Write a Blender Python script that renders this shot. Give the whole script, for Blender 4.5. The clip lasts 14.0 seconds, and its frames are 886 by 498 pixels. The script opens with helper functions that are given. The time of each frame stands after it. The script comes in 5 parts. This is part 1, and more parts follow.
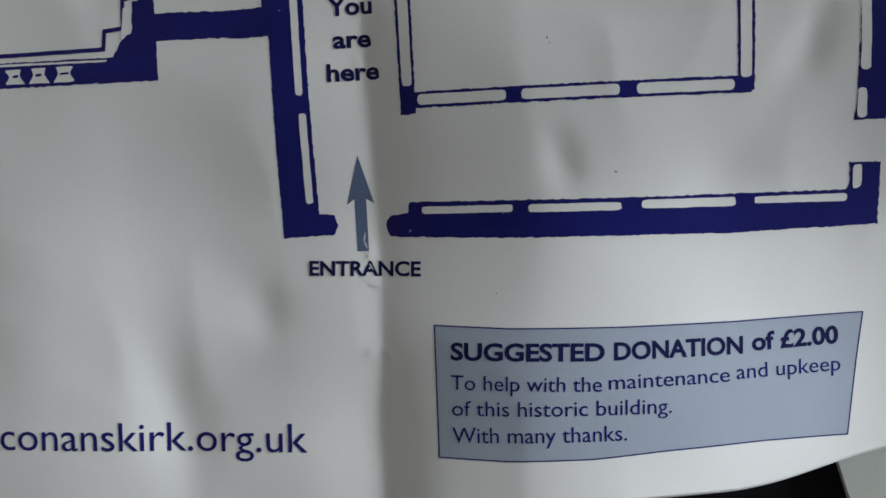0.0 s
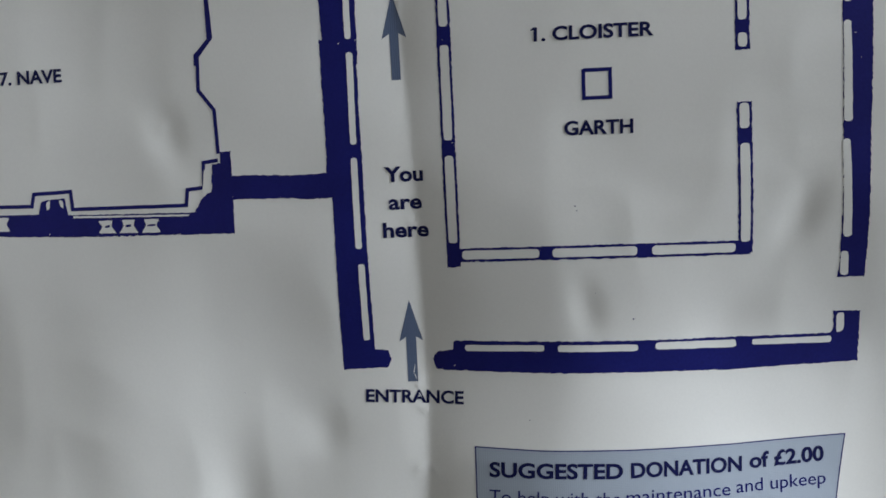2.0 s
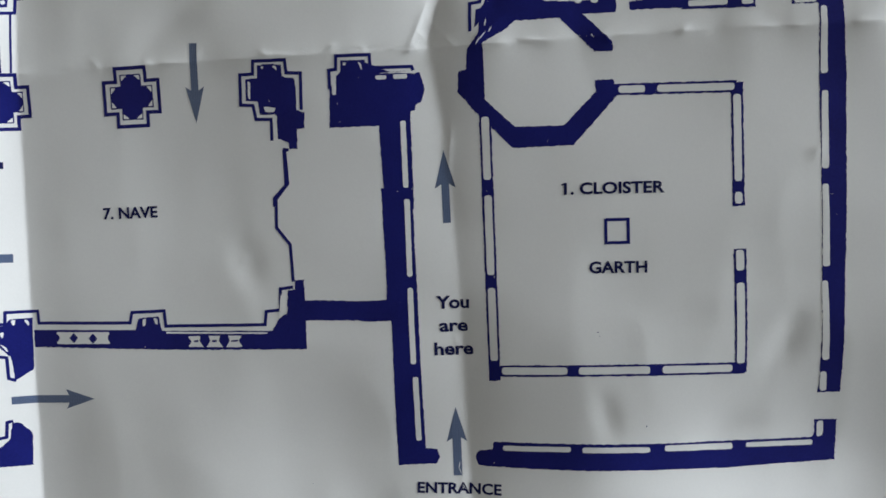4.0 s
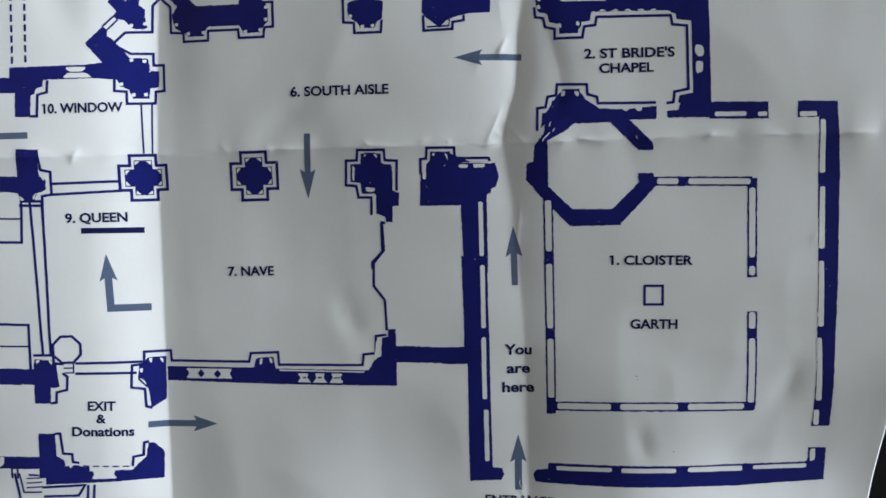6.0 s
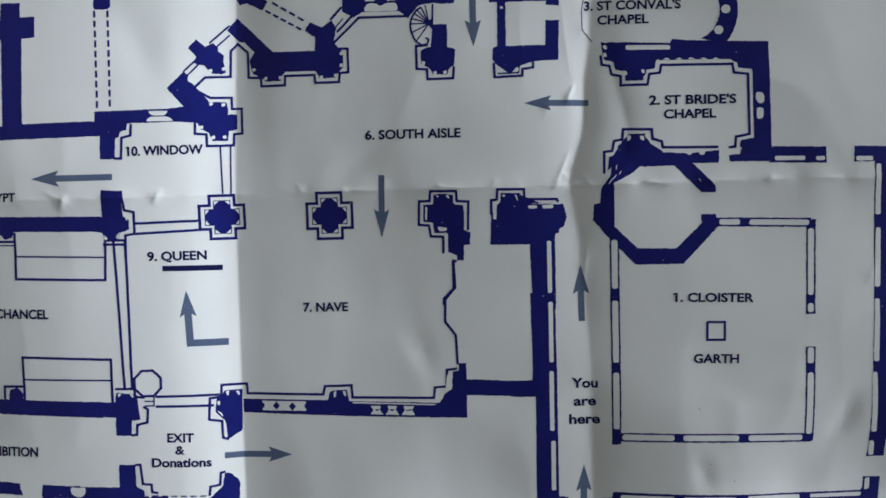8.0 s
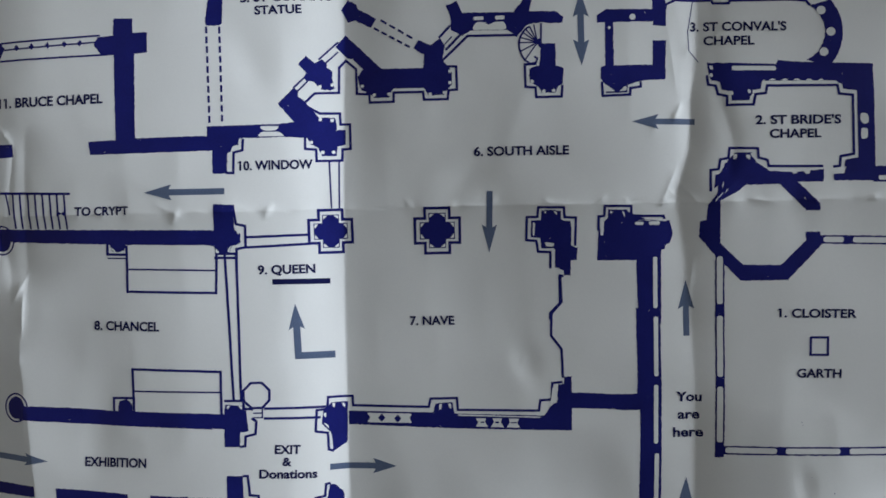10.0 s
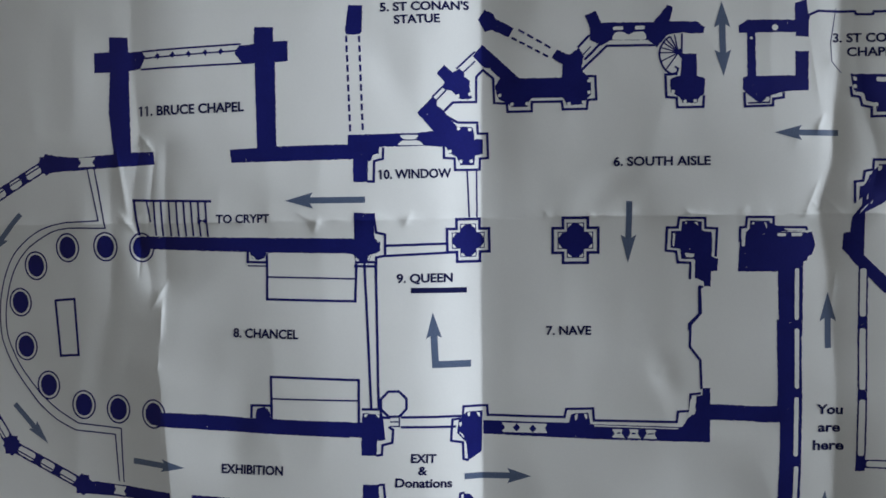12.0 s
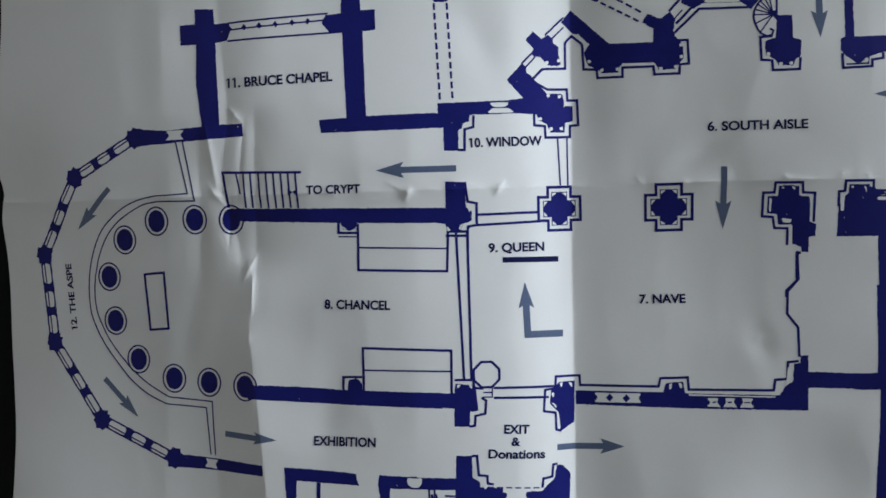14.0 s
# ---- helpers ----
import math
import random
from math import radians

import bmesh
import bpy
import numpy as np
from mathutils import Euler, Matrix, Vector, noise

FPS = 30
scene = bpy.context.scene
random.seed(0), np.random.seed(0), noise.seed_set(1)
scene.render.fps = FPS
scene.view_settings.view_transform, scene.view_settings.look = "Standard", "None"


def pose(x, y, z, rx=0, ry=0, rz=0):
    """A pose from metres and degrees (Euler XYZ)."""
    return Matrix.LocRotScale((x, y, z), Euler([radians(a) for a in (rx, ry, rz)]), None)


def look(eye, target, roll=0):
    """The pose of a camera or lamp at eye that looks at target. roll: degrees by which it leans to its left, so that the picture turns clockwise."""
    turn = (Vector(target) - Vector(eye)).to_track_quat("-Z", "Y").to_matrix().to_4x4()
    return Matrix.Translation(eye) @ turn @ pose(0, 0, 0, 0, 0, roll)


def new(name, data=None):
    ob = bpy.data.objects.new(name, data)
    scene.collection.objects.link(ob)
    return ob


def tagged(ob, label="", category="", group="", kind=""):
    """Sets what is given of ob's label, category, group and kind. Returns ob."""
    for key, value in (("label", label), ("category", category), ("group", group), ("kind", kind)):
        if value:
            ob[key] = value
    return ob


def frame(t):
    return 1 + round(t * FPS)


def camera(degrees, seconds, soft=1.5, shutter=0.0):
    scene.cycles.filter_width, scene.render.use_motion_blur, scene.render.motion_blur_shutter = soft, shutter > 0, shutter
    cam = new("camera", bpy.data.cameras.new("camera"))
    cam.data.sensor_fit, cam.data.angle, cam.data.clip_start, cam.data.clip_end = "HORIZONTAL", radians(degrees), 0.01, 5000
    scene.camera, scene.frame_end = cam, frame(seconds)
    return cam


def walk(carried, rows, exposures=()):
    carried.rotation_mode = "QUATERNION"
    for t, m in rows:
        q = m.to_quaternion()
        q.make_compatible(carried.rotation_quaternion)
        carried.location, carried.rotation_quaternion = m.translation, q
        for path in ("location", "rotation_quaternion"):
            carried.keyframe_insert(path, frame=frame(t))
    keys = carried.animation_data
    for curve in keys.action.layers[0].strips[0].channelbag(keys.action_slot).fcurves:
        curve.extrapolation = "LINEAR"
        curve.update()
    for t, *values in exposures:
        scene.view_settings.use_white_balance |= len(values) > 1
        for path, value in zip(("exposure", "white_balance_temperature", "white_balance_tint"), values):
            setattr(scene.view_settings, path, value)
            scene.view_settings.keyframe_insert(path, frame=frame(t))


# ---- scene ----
import itertools

cam = camera(62.6, 14.0, 1.6)
PATH = [
    (0, (-0.0291, -0.2576, 1.3142), (-0.0726, 0.237, 1.2862), -2.79),
    (0.5, (-0.0315, -0.2672, 1.3237), (-0.075, 0.2273, 1.2951), -2.89),
    (1, (-0.0361, -0.2784, 1.3381), (-0.0774, 0.2164, 1.3111), -2.83),
    (1.5, (-0.0389, -0.2878, 1.3561), (-0.08, 0.2068, 1.3256), -2.67),
    (2, (-0.0427, -0.2958, 1.3731), (-0.0815, 0.199, 1.3433), -2.72),
    (2.5, (-0.0453, -0.3019, 1.3861), (-0.0829, 0.1932, 1.3595), -2.74),
    (3, (-0.0468, -0.3079, 1.402), (-0.0827, 0.1873, 1.3755), -2.65),
    (3.5, (-0.0528, -0.3249, 1.417), (-0.087, 0.1705, 1.3912), -2.57),
    (6, (-0.1031, -0.426, 1.4743), (-0.1264, 0.0697, 1.4422), -1.54),
    (6.5, (-0.113, -0.432, 1.4819), (-0.1357, 0.0638, 1.452), -1.48),
    (7, (-0.1258, -0.4368, 1.487), (-0.1472, 0.0592, 1.459), -1.49),
    (9.5, (-0.1943, -0.4506, 1.5021), (-0.2097, 0.0457, 1.4762), -1.32),
    (10, (-0.2191, -0.4526, 1.5031), (-0.2327, 0.0438, 1.4791), -1.18),
    (10.5, (-0.2403, -0.453, 1.5025), (-0.2556, 0.0435, 1.4804), -1.13),
    (11, (-0.2617, -0.4538, 1.5039), (-0.2773, 0.0428, 1.4824), -1.05),
    (11.5, (-0.2792, -0.454, 1.5052), (-0.2968, 0.0425, 1.4848), -0.82),
    (12, (-0.3005, -0.4545, 1.5074), (-0.3196, 0.042, 1.4867), -0.80),
    (12.5, (-0.3173, -0.4546, 1.505), (-0.3378, 0.0418, 1.4827), -0.91),
    (13, (-0.3296, -0.4522, 1.5001), (-0.3553, 0.0439, 1.4778), -1.23),
    (13.5, (-0.3405, -0.4527, 1.4998), (-0.367, 0.0433, 1.4758), -1.34),
    (14, (-0.3497, -0.4531, 1.4928), (-0.3776, 0.0428, 1.4682), -1.51),
]
walk(cam, [(t, look(eye, target, roll)) for t, eye, target, roll in PATH], exposures=[(0, -0.29, 6650, 11), (3.5, -0.15, 6650, 11), (6.5, -0.14, 6450, 10), (9.5, -0.42, 6400, 11), (12, -0.45, 6400, 11), (14, -0.38, 6400, 11)])

# world, daylight through the window, exposure
world = bpy.data.worlds.new("daylight")
scene.world = world
world.use_nodes = True
wn = world.node_tree.nodes
sky = wn.new("ShaderNodeTexSky")
sky.sky_type, sky.sun_disc = "NISHITA", False
sky.sun_elevation, sky.sun_rotation = radians(38), radians(200)
wn["Background"].inputs["Strength"].default_value = 0.10
world.node_tree.links.new(sky.outputs["Color"], wn["Background"].inputs["Color"])

sun_lamp = new("sun", bpy.data.lights.new("sun", "SUN"))
sun_lamp.data.energy, sun_lamp.data.angle, sun_lamp.data.color = 0.8, radians(12), (1.0, 0.97, 0.93)
sun_lamp.matrix_world = look((-3, 5, 6), (0, 0, 0))

window_light = new("window_daylight", bpy.data.lights.new("window_daylight", "AREA"))
window_light.data.shape, window_light.data.size, window_light.data.size_y = "RECTANGLE", 3.8, 6.4
window_light.data.energy, window_light.data.color = 13200, (0.835, 0.93, 1.015)
window_light.matrix_world = look((19.98, -2.1, 7.4), (0, -2.1, 7.4))


# ---- materials ----
def material(name, colour, rough, vary=0.06, scale=30.0, bump=0.0, bump_scale=200.0, metal=0.0, coat=0.0, shine=0.5, tint=(1, 1, 1)):
    m = bpy.data.materials.new(name)
    m.use_nodes = True
    n, l = m.node_tree.nodes, m.node_tree.links
    b = n["Principled BSDF"]
    b.inputs["Roughness"].default_value, b.inputs["Metallic"].default_value = rough, metal
    b.inputs["Coat Weight"].default_value, b.inputs["Coat Roughness"].default_value = coat, 0.25
    b.inputs["Specular IOR Level"].default_value = shine
    b.inputs["Specular Tint"].default_value = (*tint, 1)
    where = n.new("ShaderNodeTexCoord")
    big, fine = n.new("ShaderNodeTexNoise"), n.new("ShaderNodeTexNoise")
    big.inputs["Scale"].default_value, big.inputs["Detail"].default_value = scale, 5
    fine.inputs["Scale"].default_value, fine.inputs["Detail"].default_value = bump_scale, 4
    both = n.new("ShaderNodeMix")
    both.data_type = "FLOAT"
    both.inputs[0].default_value = 0.4
    ramp = n.new("ShaderNodeMapRange")
    ramp.inputs["From Min"].default_value, ramp.inputs["From Max"].default_value = 0.3, 0.7
    ramp.inputs["To Min"].default_value, ramp.inputs["To Max"].default_value = 1 - vary, 1 + vary
    mul = n.new("ShaderNodeVectorMath")
    mul.operation = "SCALE"
    mul.inputs[0].default_value = colour
    for t in (big, fine):
        l.new(where.outputs["Object"], t.inputs["Vector"])
    l.new(big.outputs["Fac"], both.inputs[2])
    l.new(fine.outputs["Fac"], both.inputs[3])
    l.new(both.outputs[0], ramp.inputs["Value"])
    l.new(ramp.outputs["Result"], mul.inputs["Scale"])
    l.new(mul.outputs["Vector"], b.inputs["Base Color"])
    if bump:
        bp = n.new("ShaderNodeBump")
        bp.inputs["Strength"].default_value, bp.inputs["Distance"].default_value = bump, 0.001
        l.new(fine.outputs["Fac"], bp.inputs["Height"])
        l.new(bp.outputs["Normal"], b.inputs["Normal"])
    return m


def halftone(name, colour, ground, pitch, share, rough):
    """Screen-printed tint: small dots of colour on the ground colour, pitch in metres."""
    m = material(name, colour, rough, 0.05, 60)
    n, l = m.node_tree.nodes, m.node_tree.links
    where, turn, v = n.new("ShaderNodeTexCoord"), n.new("ShaderNodeMapping"), n.new("ShaderNodeTexVoronoi")
    turn.inputs["Rotation"].default_value = (radians(90), 0, radians(38))
    turn.vector_type = "TEXTURE"
    v.voronoi_dimensions, v.inputs["Randomness"].default_value = "2D", 0.0
    v.inputs["Scale"].default_value = 1 / pitch
    step = n.new("ShaderNodeMapRange")
    step.inputs["From Min"].default_value, step.inputs["From Max"].default_value = share, share + 0.15
    mix = n.new("ShaderNodeMix")
    mix.data_type = "RGBA"
    mix.inputs["B"].default_value = (*ground, 1)
    b = n["Principled BSDF"]
    l.new(b.inputs["Base Color"].links[0].from_socket, mix.inputs["A"])
    l.new(where.outputs["Object"], turn.inputs["Vector"])
    l.new(turn.outputs["Vector"], v.inputs["Vector"])
    l.new(v.outputs["Distance"], step.inputs["Value"])
    l.new(step.outputs["Result"], mix.inputs["Factor"])
    l.new(mix.outputs["Result"], b.inputs["Base Color"])
    return m


PAPER = material("coated_paper", (0.77, 0.765, 0.75), 0.5, 0.03, 14, 0.03, 900, shine=0.08)
INK = material("navy_ink", (0.010, 0.014, 0.13), 0.38, 0.2, 40, 0.05, 900, shine=0.14, tint=(1.0, 0.6, 0.9))
LETTER_INK = material("black_navy_ink", (0.009, 0.011, 0.065), 0.4, 0.16, 40, 0.05, 900, shine=0.12)
ARROW_INK = halftone("slate_blue_tint", (0.075, 0.105, 0.185), (0.14, 0.18, 0.28), 0.0007, 0.42, 0.36)
PANEL_INK = halftone("pale_blue_tint", (0.33, 0.38, 0.46), (0.40, 0.45, 0.53), 0.0007, 0.36, 0.34)
# white of the worn cracks and of the glare painted on the octagon
WORN_AND_GLARE = material("worn_paper_and_glare", (0.80, 0.80, 0.79), 0.7, 0.05, 60, 0.2, 900)
BLACK = material("black_board", (0.007, 0.007, 0.008), 0.8, 0.25, 12, 0.2, 300, shine=0.1)
CARD = material("pale_card", (0.60, 0.62, 0.57), 0.6, 0.04, 10, 0.05, 500)
PLASTER = material("plaster", (0.156, 0.145, 0.130), 0.85, 0.08, 4, 0.3, 90)
STONE = material("stone_floor", (0.09, 0.085, 0.076), 0.7, 0.15, 3, 0.3, 60)
WOOD = material("painted_wood", (0.5, 0.48, 0.45), 0.5, 0.05, 8, 0.1, 120)
GLASS = bpy.data.materials.new("window_glass")
GLASS.use_nodes = True
GLASS.node_tree.nodes["Principled BSDF"].inputs["Transmission Weight"].default_value = 1.0
GLASS.node_tree.nodes["Principled BSDF"].inputs["Roughness"].default_value = 0.02


# ---- building helpers ----
def part(name, bm, mat, parent=None, label=""):
    me = bpy.data.meshes.new(name)
    bm.to_mesh(me)
    bm.free()
    me.materials.append(mat)
    ob = new(name, me)
    if parent:
        ob.parent = parent
    return tagged(ob, label)


def box(x0, y0, z0, x1, y1, z1, bevel=0.0):
    bm = bmesh.new()
    bmesh.ops.create_cube(bm, size=1)
    for v in bm.verts:
        v.co = Vector((x0 + (v.co.x + 0.5) * (x1 - x0), y0 + (v.co.y + 0.5) * (y1 - y0), z0 + (v.co.z + 0.5) * (z1 - z0)))
    if bevel:
        bmesh.ops.bevel(bm, geom=bm.edges[:], offset=bevel, segments=2, affect="EDGES")
    return bm


def joined(*boxes):
    bm = bmesh.new()
    for b in boxes:
        me = bpy.data.meshes.new("piece")
        b.to_mesh(me)
        b.free()
        bm.from_mesh(me)
        bpy.data.meshes.remove(me)
    return bm


def structure(name, bm, mat, label, category):
    return tagged(part(name, bm, mat), label, category, kind="structure")


# ---- the room that closes the place ----
structure("floor", box(-2.2, -5.0, -0.1, 20.0, 0.25, 0), STONE, "dark worn stone flag floor of the hall", "floor")
structure("ceiling", box(-2.2, -5.0, 12.0, 20.0, 0.25, 12.1), PLASTER, "plain plastered ceiling over the hall", "ceiling")
structure("wall_north", box(-2.2, 0.09, 0, 20.0, 0.25, 12.0), PLASTER, "plain plastered wall behind the display board", "wall")
structure("wall_west", box(-2.4, -5.0, 0, -2.2, 0.25, 12.0), PLASTER, "plain plastered end wall of the hall", "wall")
structure("wall_south", box(-2.2, -5.2, 0, 20.0, -5.0, 12.0), PLASTER, "plain plastered back wall of the hall", "wall")
structure("wall_east", joined(box(20.0, -5.0, 0, 20.2, -4.1, 12.0), box(20.0, -0.1, 0, 20.2, 0.25, 12.0),
          box(20.0, -4.1, 0, 20.2, -0.1, 4.1), box(20.0, -4.1, 10.7, 20.2, -0.1, 12.0)), PLASTER,
          "plastered wall pierced by the tall daylight window", "wall")
window = tagged(new("window_1"), "tall painted timber window letting in grey daylight", "window", kind="structure")
part("window_frame", joined(box(20.08, -4.1, 4.1, 20.16, -4.02, 10.7), box(20.08, -0.18, 4.1, 20.16, -0.1, 10.7), box(20.08, -2.14, 4.18, 20.16, -2.06, 10.62),
     box(20.08, -4.02, 4.1, 20.16, -0.18, 4.18), box(20.08, -4.02, 10.62, 20.16, -0.18, 10.7)), WOOD, window)
for y0, y1 in ((-4.02, -2.14), (-2.06, -0.18)):
    pane = part("pane", box(20.12, y0, 4.18, 20.125, y1, 10.62), GLASS, window)
    pane.visible_shadow = False

# ---- board, card ----
board = tagged(new("display_board"), "black painted display board fixed to the wall behind the poster", "board")
part("panel", box(-0.82, 0.040, 0.95, 0.30, 0.09, 1.95, 0.003), BLACK, board)
bm = bmesh.new()
foot = [(0.0945, 1.217), (0.33, 1.262), (0.36, 1.05), (0.149, 1.02)]
low = [bm.verts.new((x, 0.0365, z)) for x, z in foot]
high = [bm.verts.new((x, 0.0398, z)) for x, z in foot]
bm.faces.new(low)
bm.faces.new(high[::-1])
for i in range(4):
    bm.faces.new((low[i - 1], high[i - 1], high[i], low[i]))
bmesh.ops.recalc_face_normals(bm, faces=bm.faces[:])
tagged(part("card", bm, CARD), "pale grey-green card on the black board below the poster", "card")

# ---- the poster ----
DATUM = 1.35

# Relief of the sheet: u, v in millimetres from the plan's datum, height towards the room in millimetres
def lattice(n, seed):
    return np.random.RandomState(seed).uniform(-1, 1, (n, n))


LATTICES = [lattice(64, s) for s in range(6)]


def wave(u, v, size, seed):
    """Smooth random waves between about -1 and 1, of the given wavelength."""
    g = LATTICES[seed % 6]
    a, b = u / size + 31.7 + 7.3 * seed, v / size + 29.2 + 3.1 * seed
    i, j = np.floor(a).astype(int), np.floor(b).astype(int)
    fa, fb = a - i, b - j
    fa, fb = fa ** 3 * (fa * (fa * 6 - 15) + 10), fb ** 3 * (fb * (fb * 6 - 15) + 10)
    p, q, r, s = g[i % 64, j % 64], g[(i + 1) % 64, j % 64], g[i % 64, (j + 1) % 64], g[(i + 1) % 64, (j + 1) % 64]
    return (p * (1 - fa) + q * fa) * (1 - fb) + (r * (1 - fa) + s * fa) * fb


def ease(x):
    x = np.clip(x, 0, 1)
    return x * x * (3 - 2 * x)


def ridge(d, height, left, right, tip):
    """A fold seen across: it rises over the length left, falls over the length right."""
    s = np.sqrt(d * d + tip * tip) - tip
    return height * np.exp(-s / np.where(d < 0, left, right))


def dent(u, v, cu, cv, ru, rv, turn=0.0):
    c, s = math.cos(math.radians(turn)), math.sin(math.radians(turn))
    a, b = (c * (u - cu) + s * (v - cv)) / ru, (c * (v - cv) - s * (u - cu)) / rv
    return np.exp(-(a * a + b * b))


FOLDS = (-503.0, -295.0, -79.5)
CROSS = 157.0


def profile_table():
    """Height across the sheet: the panels sag and bow between the folds, the second fold is a sharp valley."""
    u = np.arange(-720, 200, 0.5)
    left = np.interp(u, (-720, -674, -630, -600, -575, -550, -523, -500, -480, -450, -428, -400, -380, -365, -350, -330, -315, -295, -250), (-24, -15, -8, -4, -1, 1.8, 4.5, 6.6, 7.2, 7.1, 6.9, 6.4, 5.7, 5.0, 4.1, 2.3, -0.1, -4.9, -16))
    right = np.interp(u, (-350, -295, -240, -154, -100, -80, -50, -7, 57, 100, 133, 200), (-6, -4.6, -2.5, 1.1, 3.0, 3.7, 4.3, 4.9, 5.5, 5.8, 6.0, 6.0))
    soft = np.exp(-((np.arange(-60, 61) * 0.5) / 6.0) ** 2 / 2)
    soft /= soft.sum()
    left, right = (np.convolve(np.pad(x, 60, mode="edge"), soft, "valid") for x in (left, right))
    h = np.where(u < -295, left, right + (left - right)[np.searchsorted(u, -295)])
    tip = np.exp(-((np.arange(-8, 9) * 0.5) / 0.7) ** 2 / 2)
    return u, np.convolve(np.pad(h, 8, mode="edge"), tip / tip.sum(), "valid")


ACROSS = profile_table()


def crumple(u, v, size, seed):
    """Waves with sharp crests, as in handled paper."""
    return 1 - np.sqrt(wave(u, v, size, seed) ** 2 + 0.004) * 2


def pinch(u, v, cu, cv, r, turn):
    """A small kink: a sharp tent that dies away along a line."""
    c, s = math.cos(math.radians(turn)), math.sin(math.radians(turn))
    a, b = (c * (u - cu) + s * (v - cv)) / r, (c * (v - cv) - s * (u - cu)) / (0.5 * r)
    return np.exp(-a * a - np.sqrt(b * b + 0.03))


def crease(u, v, cu, cv, length, width, turn):
    """A short sharp crest along a line."""
    c, s = math.cos(math.radians(turn)), math.sin(math.radians(turn))
    a, b = (c * (u - cu) + s * (v - cv)) / length, (c * (v - cv) - s * (u - cu)) / width
    return np.exp(-a ** 4 - np.sqrt(b * b + 0.02) + 0.14)


CREASES = (
    (-503, 207, 7, 2.6, -50, 0.55), (-519, 182, 20, 3.2, -80, 0.9), (-514, 155, 10, 2.6, -52, 0.9), (-508, 140, 14, 2.6, 85, -0.7), (-496, 112, 9, 2.6, 60, 0.8),
    (-526, 126, 12, 3.5, 80, -0.5), (-500, 178, 22, 4.0, 84, -0.7), (-495, 95, 12, 2.2, 86, 0.6), (-497, 30, 16, 2.0, 88, 0.4),
    (-92, 167, 11, 3.0, 66, 0.6), (-86, 213, 5, 2.2, 60, 0.6), (-88, 245, 20, 4.5, 96, 0.3), (-80, 163, 10, 2.6, -50, 0.7), (-60, 163, 9, 2.6, 35, 0.6),
    (-98, 158, 9, 2.2, 12, -0.5), (-400, 158, 9, 2.4, -28, 0.6), (-396, 155, 5, 2.0, 70, 0.7), (-339, 157, 5, 2.2, 60, 0.7), (-362, 161, 10, 2.6, -15, 0.4),
    (-120, 158, 12, 1.8, 4, -0.4), (-160, 158, 10, 1.8, -6, 0.4), (-36, 157, 9, 2.0, -10, 0.45), (-79, 108, 12, 3.0, 84, 0.4), (-318, 157, 8, 2.0, 20, 0.4))
KINKS = (
    (-397, 155, 6, 70), (-442, 157, 5, -60), (-340, 157, 6, 65), (-252, 159, 6, -55), (-299, 152, 4, 30), (-504, 206, 6, 55), (-518, 158, 6, -50),
    (-510, 160, 5, 40), (-497, 113, 6, 75), (-498, 67, 5, 80), (-182, 61, 6, 50), (-78, 252, 8, 75), (-87, 209, 7, 60), (-94, 158, 6, 40),
    (-90, 163, 5, -45), (-63, 160, 6, 50), (-166, 159, 5, -40), (-133, 160, 5, 35), (-118, 158, 4, -60), (-5, 157, 5, -65), (-100, 204, 9, 70),
    (-81, 110, 6, 20), (-79, 17, 5, -60), (-79, -50, 5, 60), (-78, -61, 6, -30), (-80, -87, 7, 35), (-74, -88, 5, -60), (-200, 160, 5, 60),
    (-225, 158, 4, -50), (30, 158, 5, 40), (88, 100, 8, 60))


# slow swellings and hollows of the sheet: heights on a loose grid, 95 mm apart, from (-680, -150)
SWELL = (
    (0.2, 1.6, 1.3, 0.2, 0.6, 0.3), (0, -0.4, -1.3, -0.1, 1, 0.1), (0, -0.6, -0.8, 0.5, -0.2, -0.7), (0, 0.7, 1.8, 1.8, -0.5, -0.5),
    (0.1, -0.1, -0.2, -1, -2.4, -0.4), (0, -1, -1.3, -2.6, -0.3, 0.5), (-0.4, -1, -0.8, -0.6, 0.6, 0.4), (-0.5, -0.5, 0.1, -1.2, -0.9, 0),
    (0, 1, 0.7, -0.1, 0.9, 0.3), (0.2, 0.5, 0.4, 1.9, 1.9, 0.3))


def swell(u, v):
    h = 0.0
    for i, column_of in enumerate(SWELL):
        across = np.exp(-((u + 680 - 95 * i) / 80) ** 2)
        for j, high in enumerate(column_of):
            if high:
                h = h + high * across * np.exp(-((v + 150 - 95 * j) / 80) ** 2)
    return h


def course(v, along, across):
    """The wandering line of a crease: its place across the sheet for each place along it."""
    return sum(np.interp(v + d, along, across) for d in (-14, -9, -4, 0, 4, 9, 14)) / 7


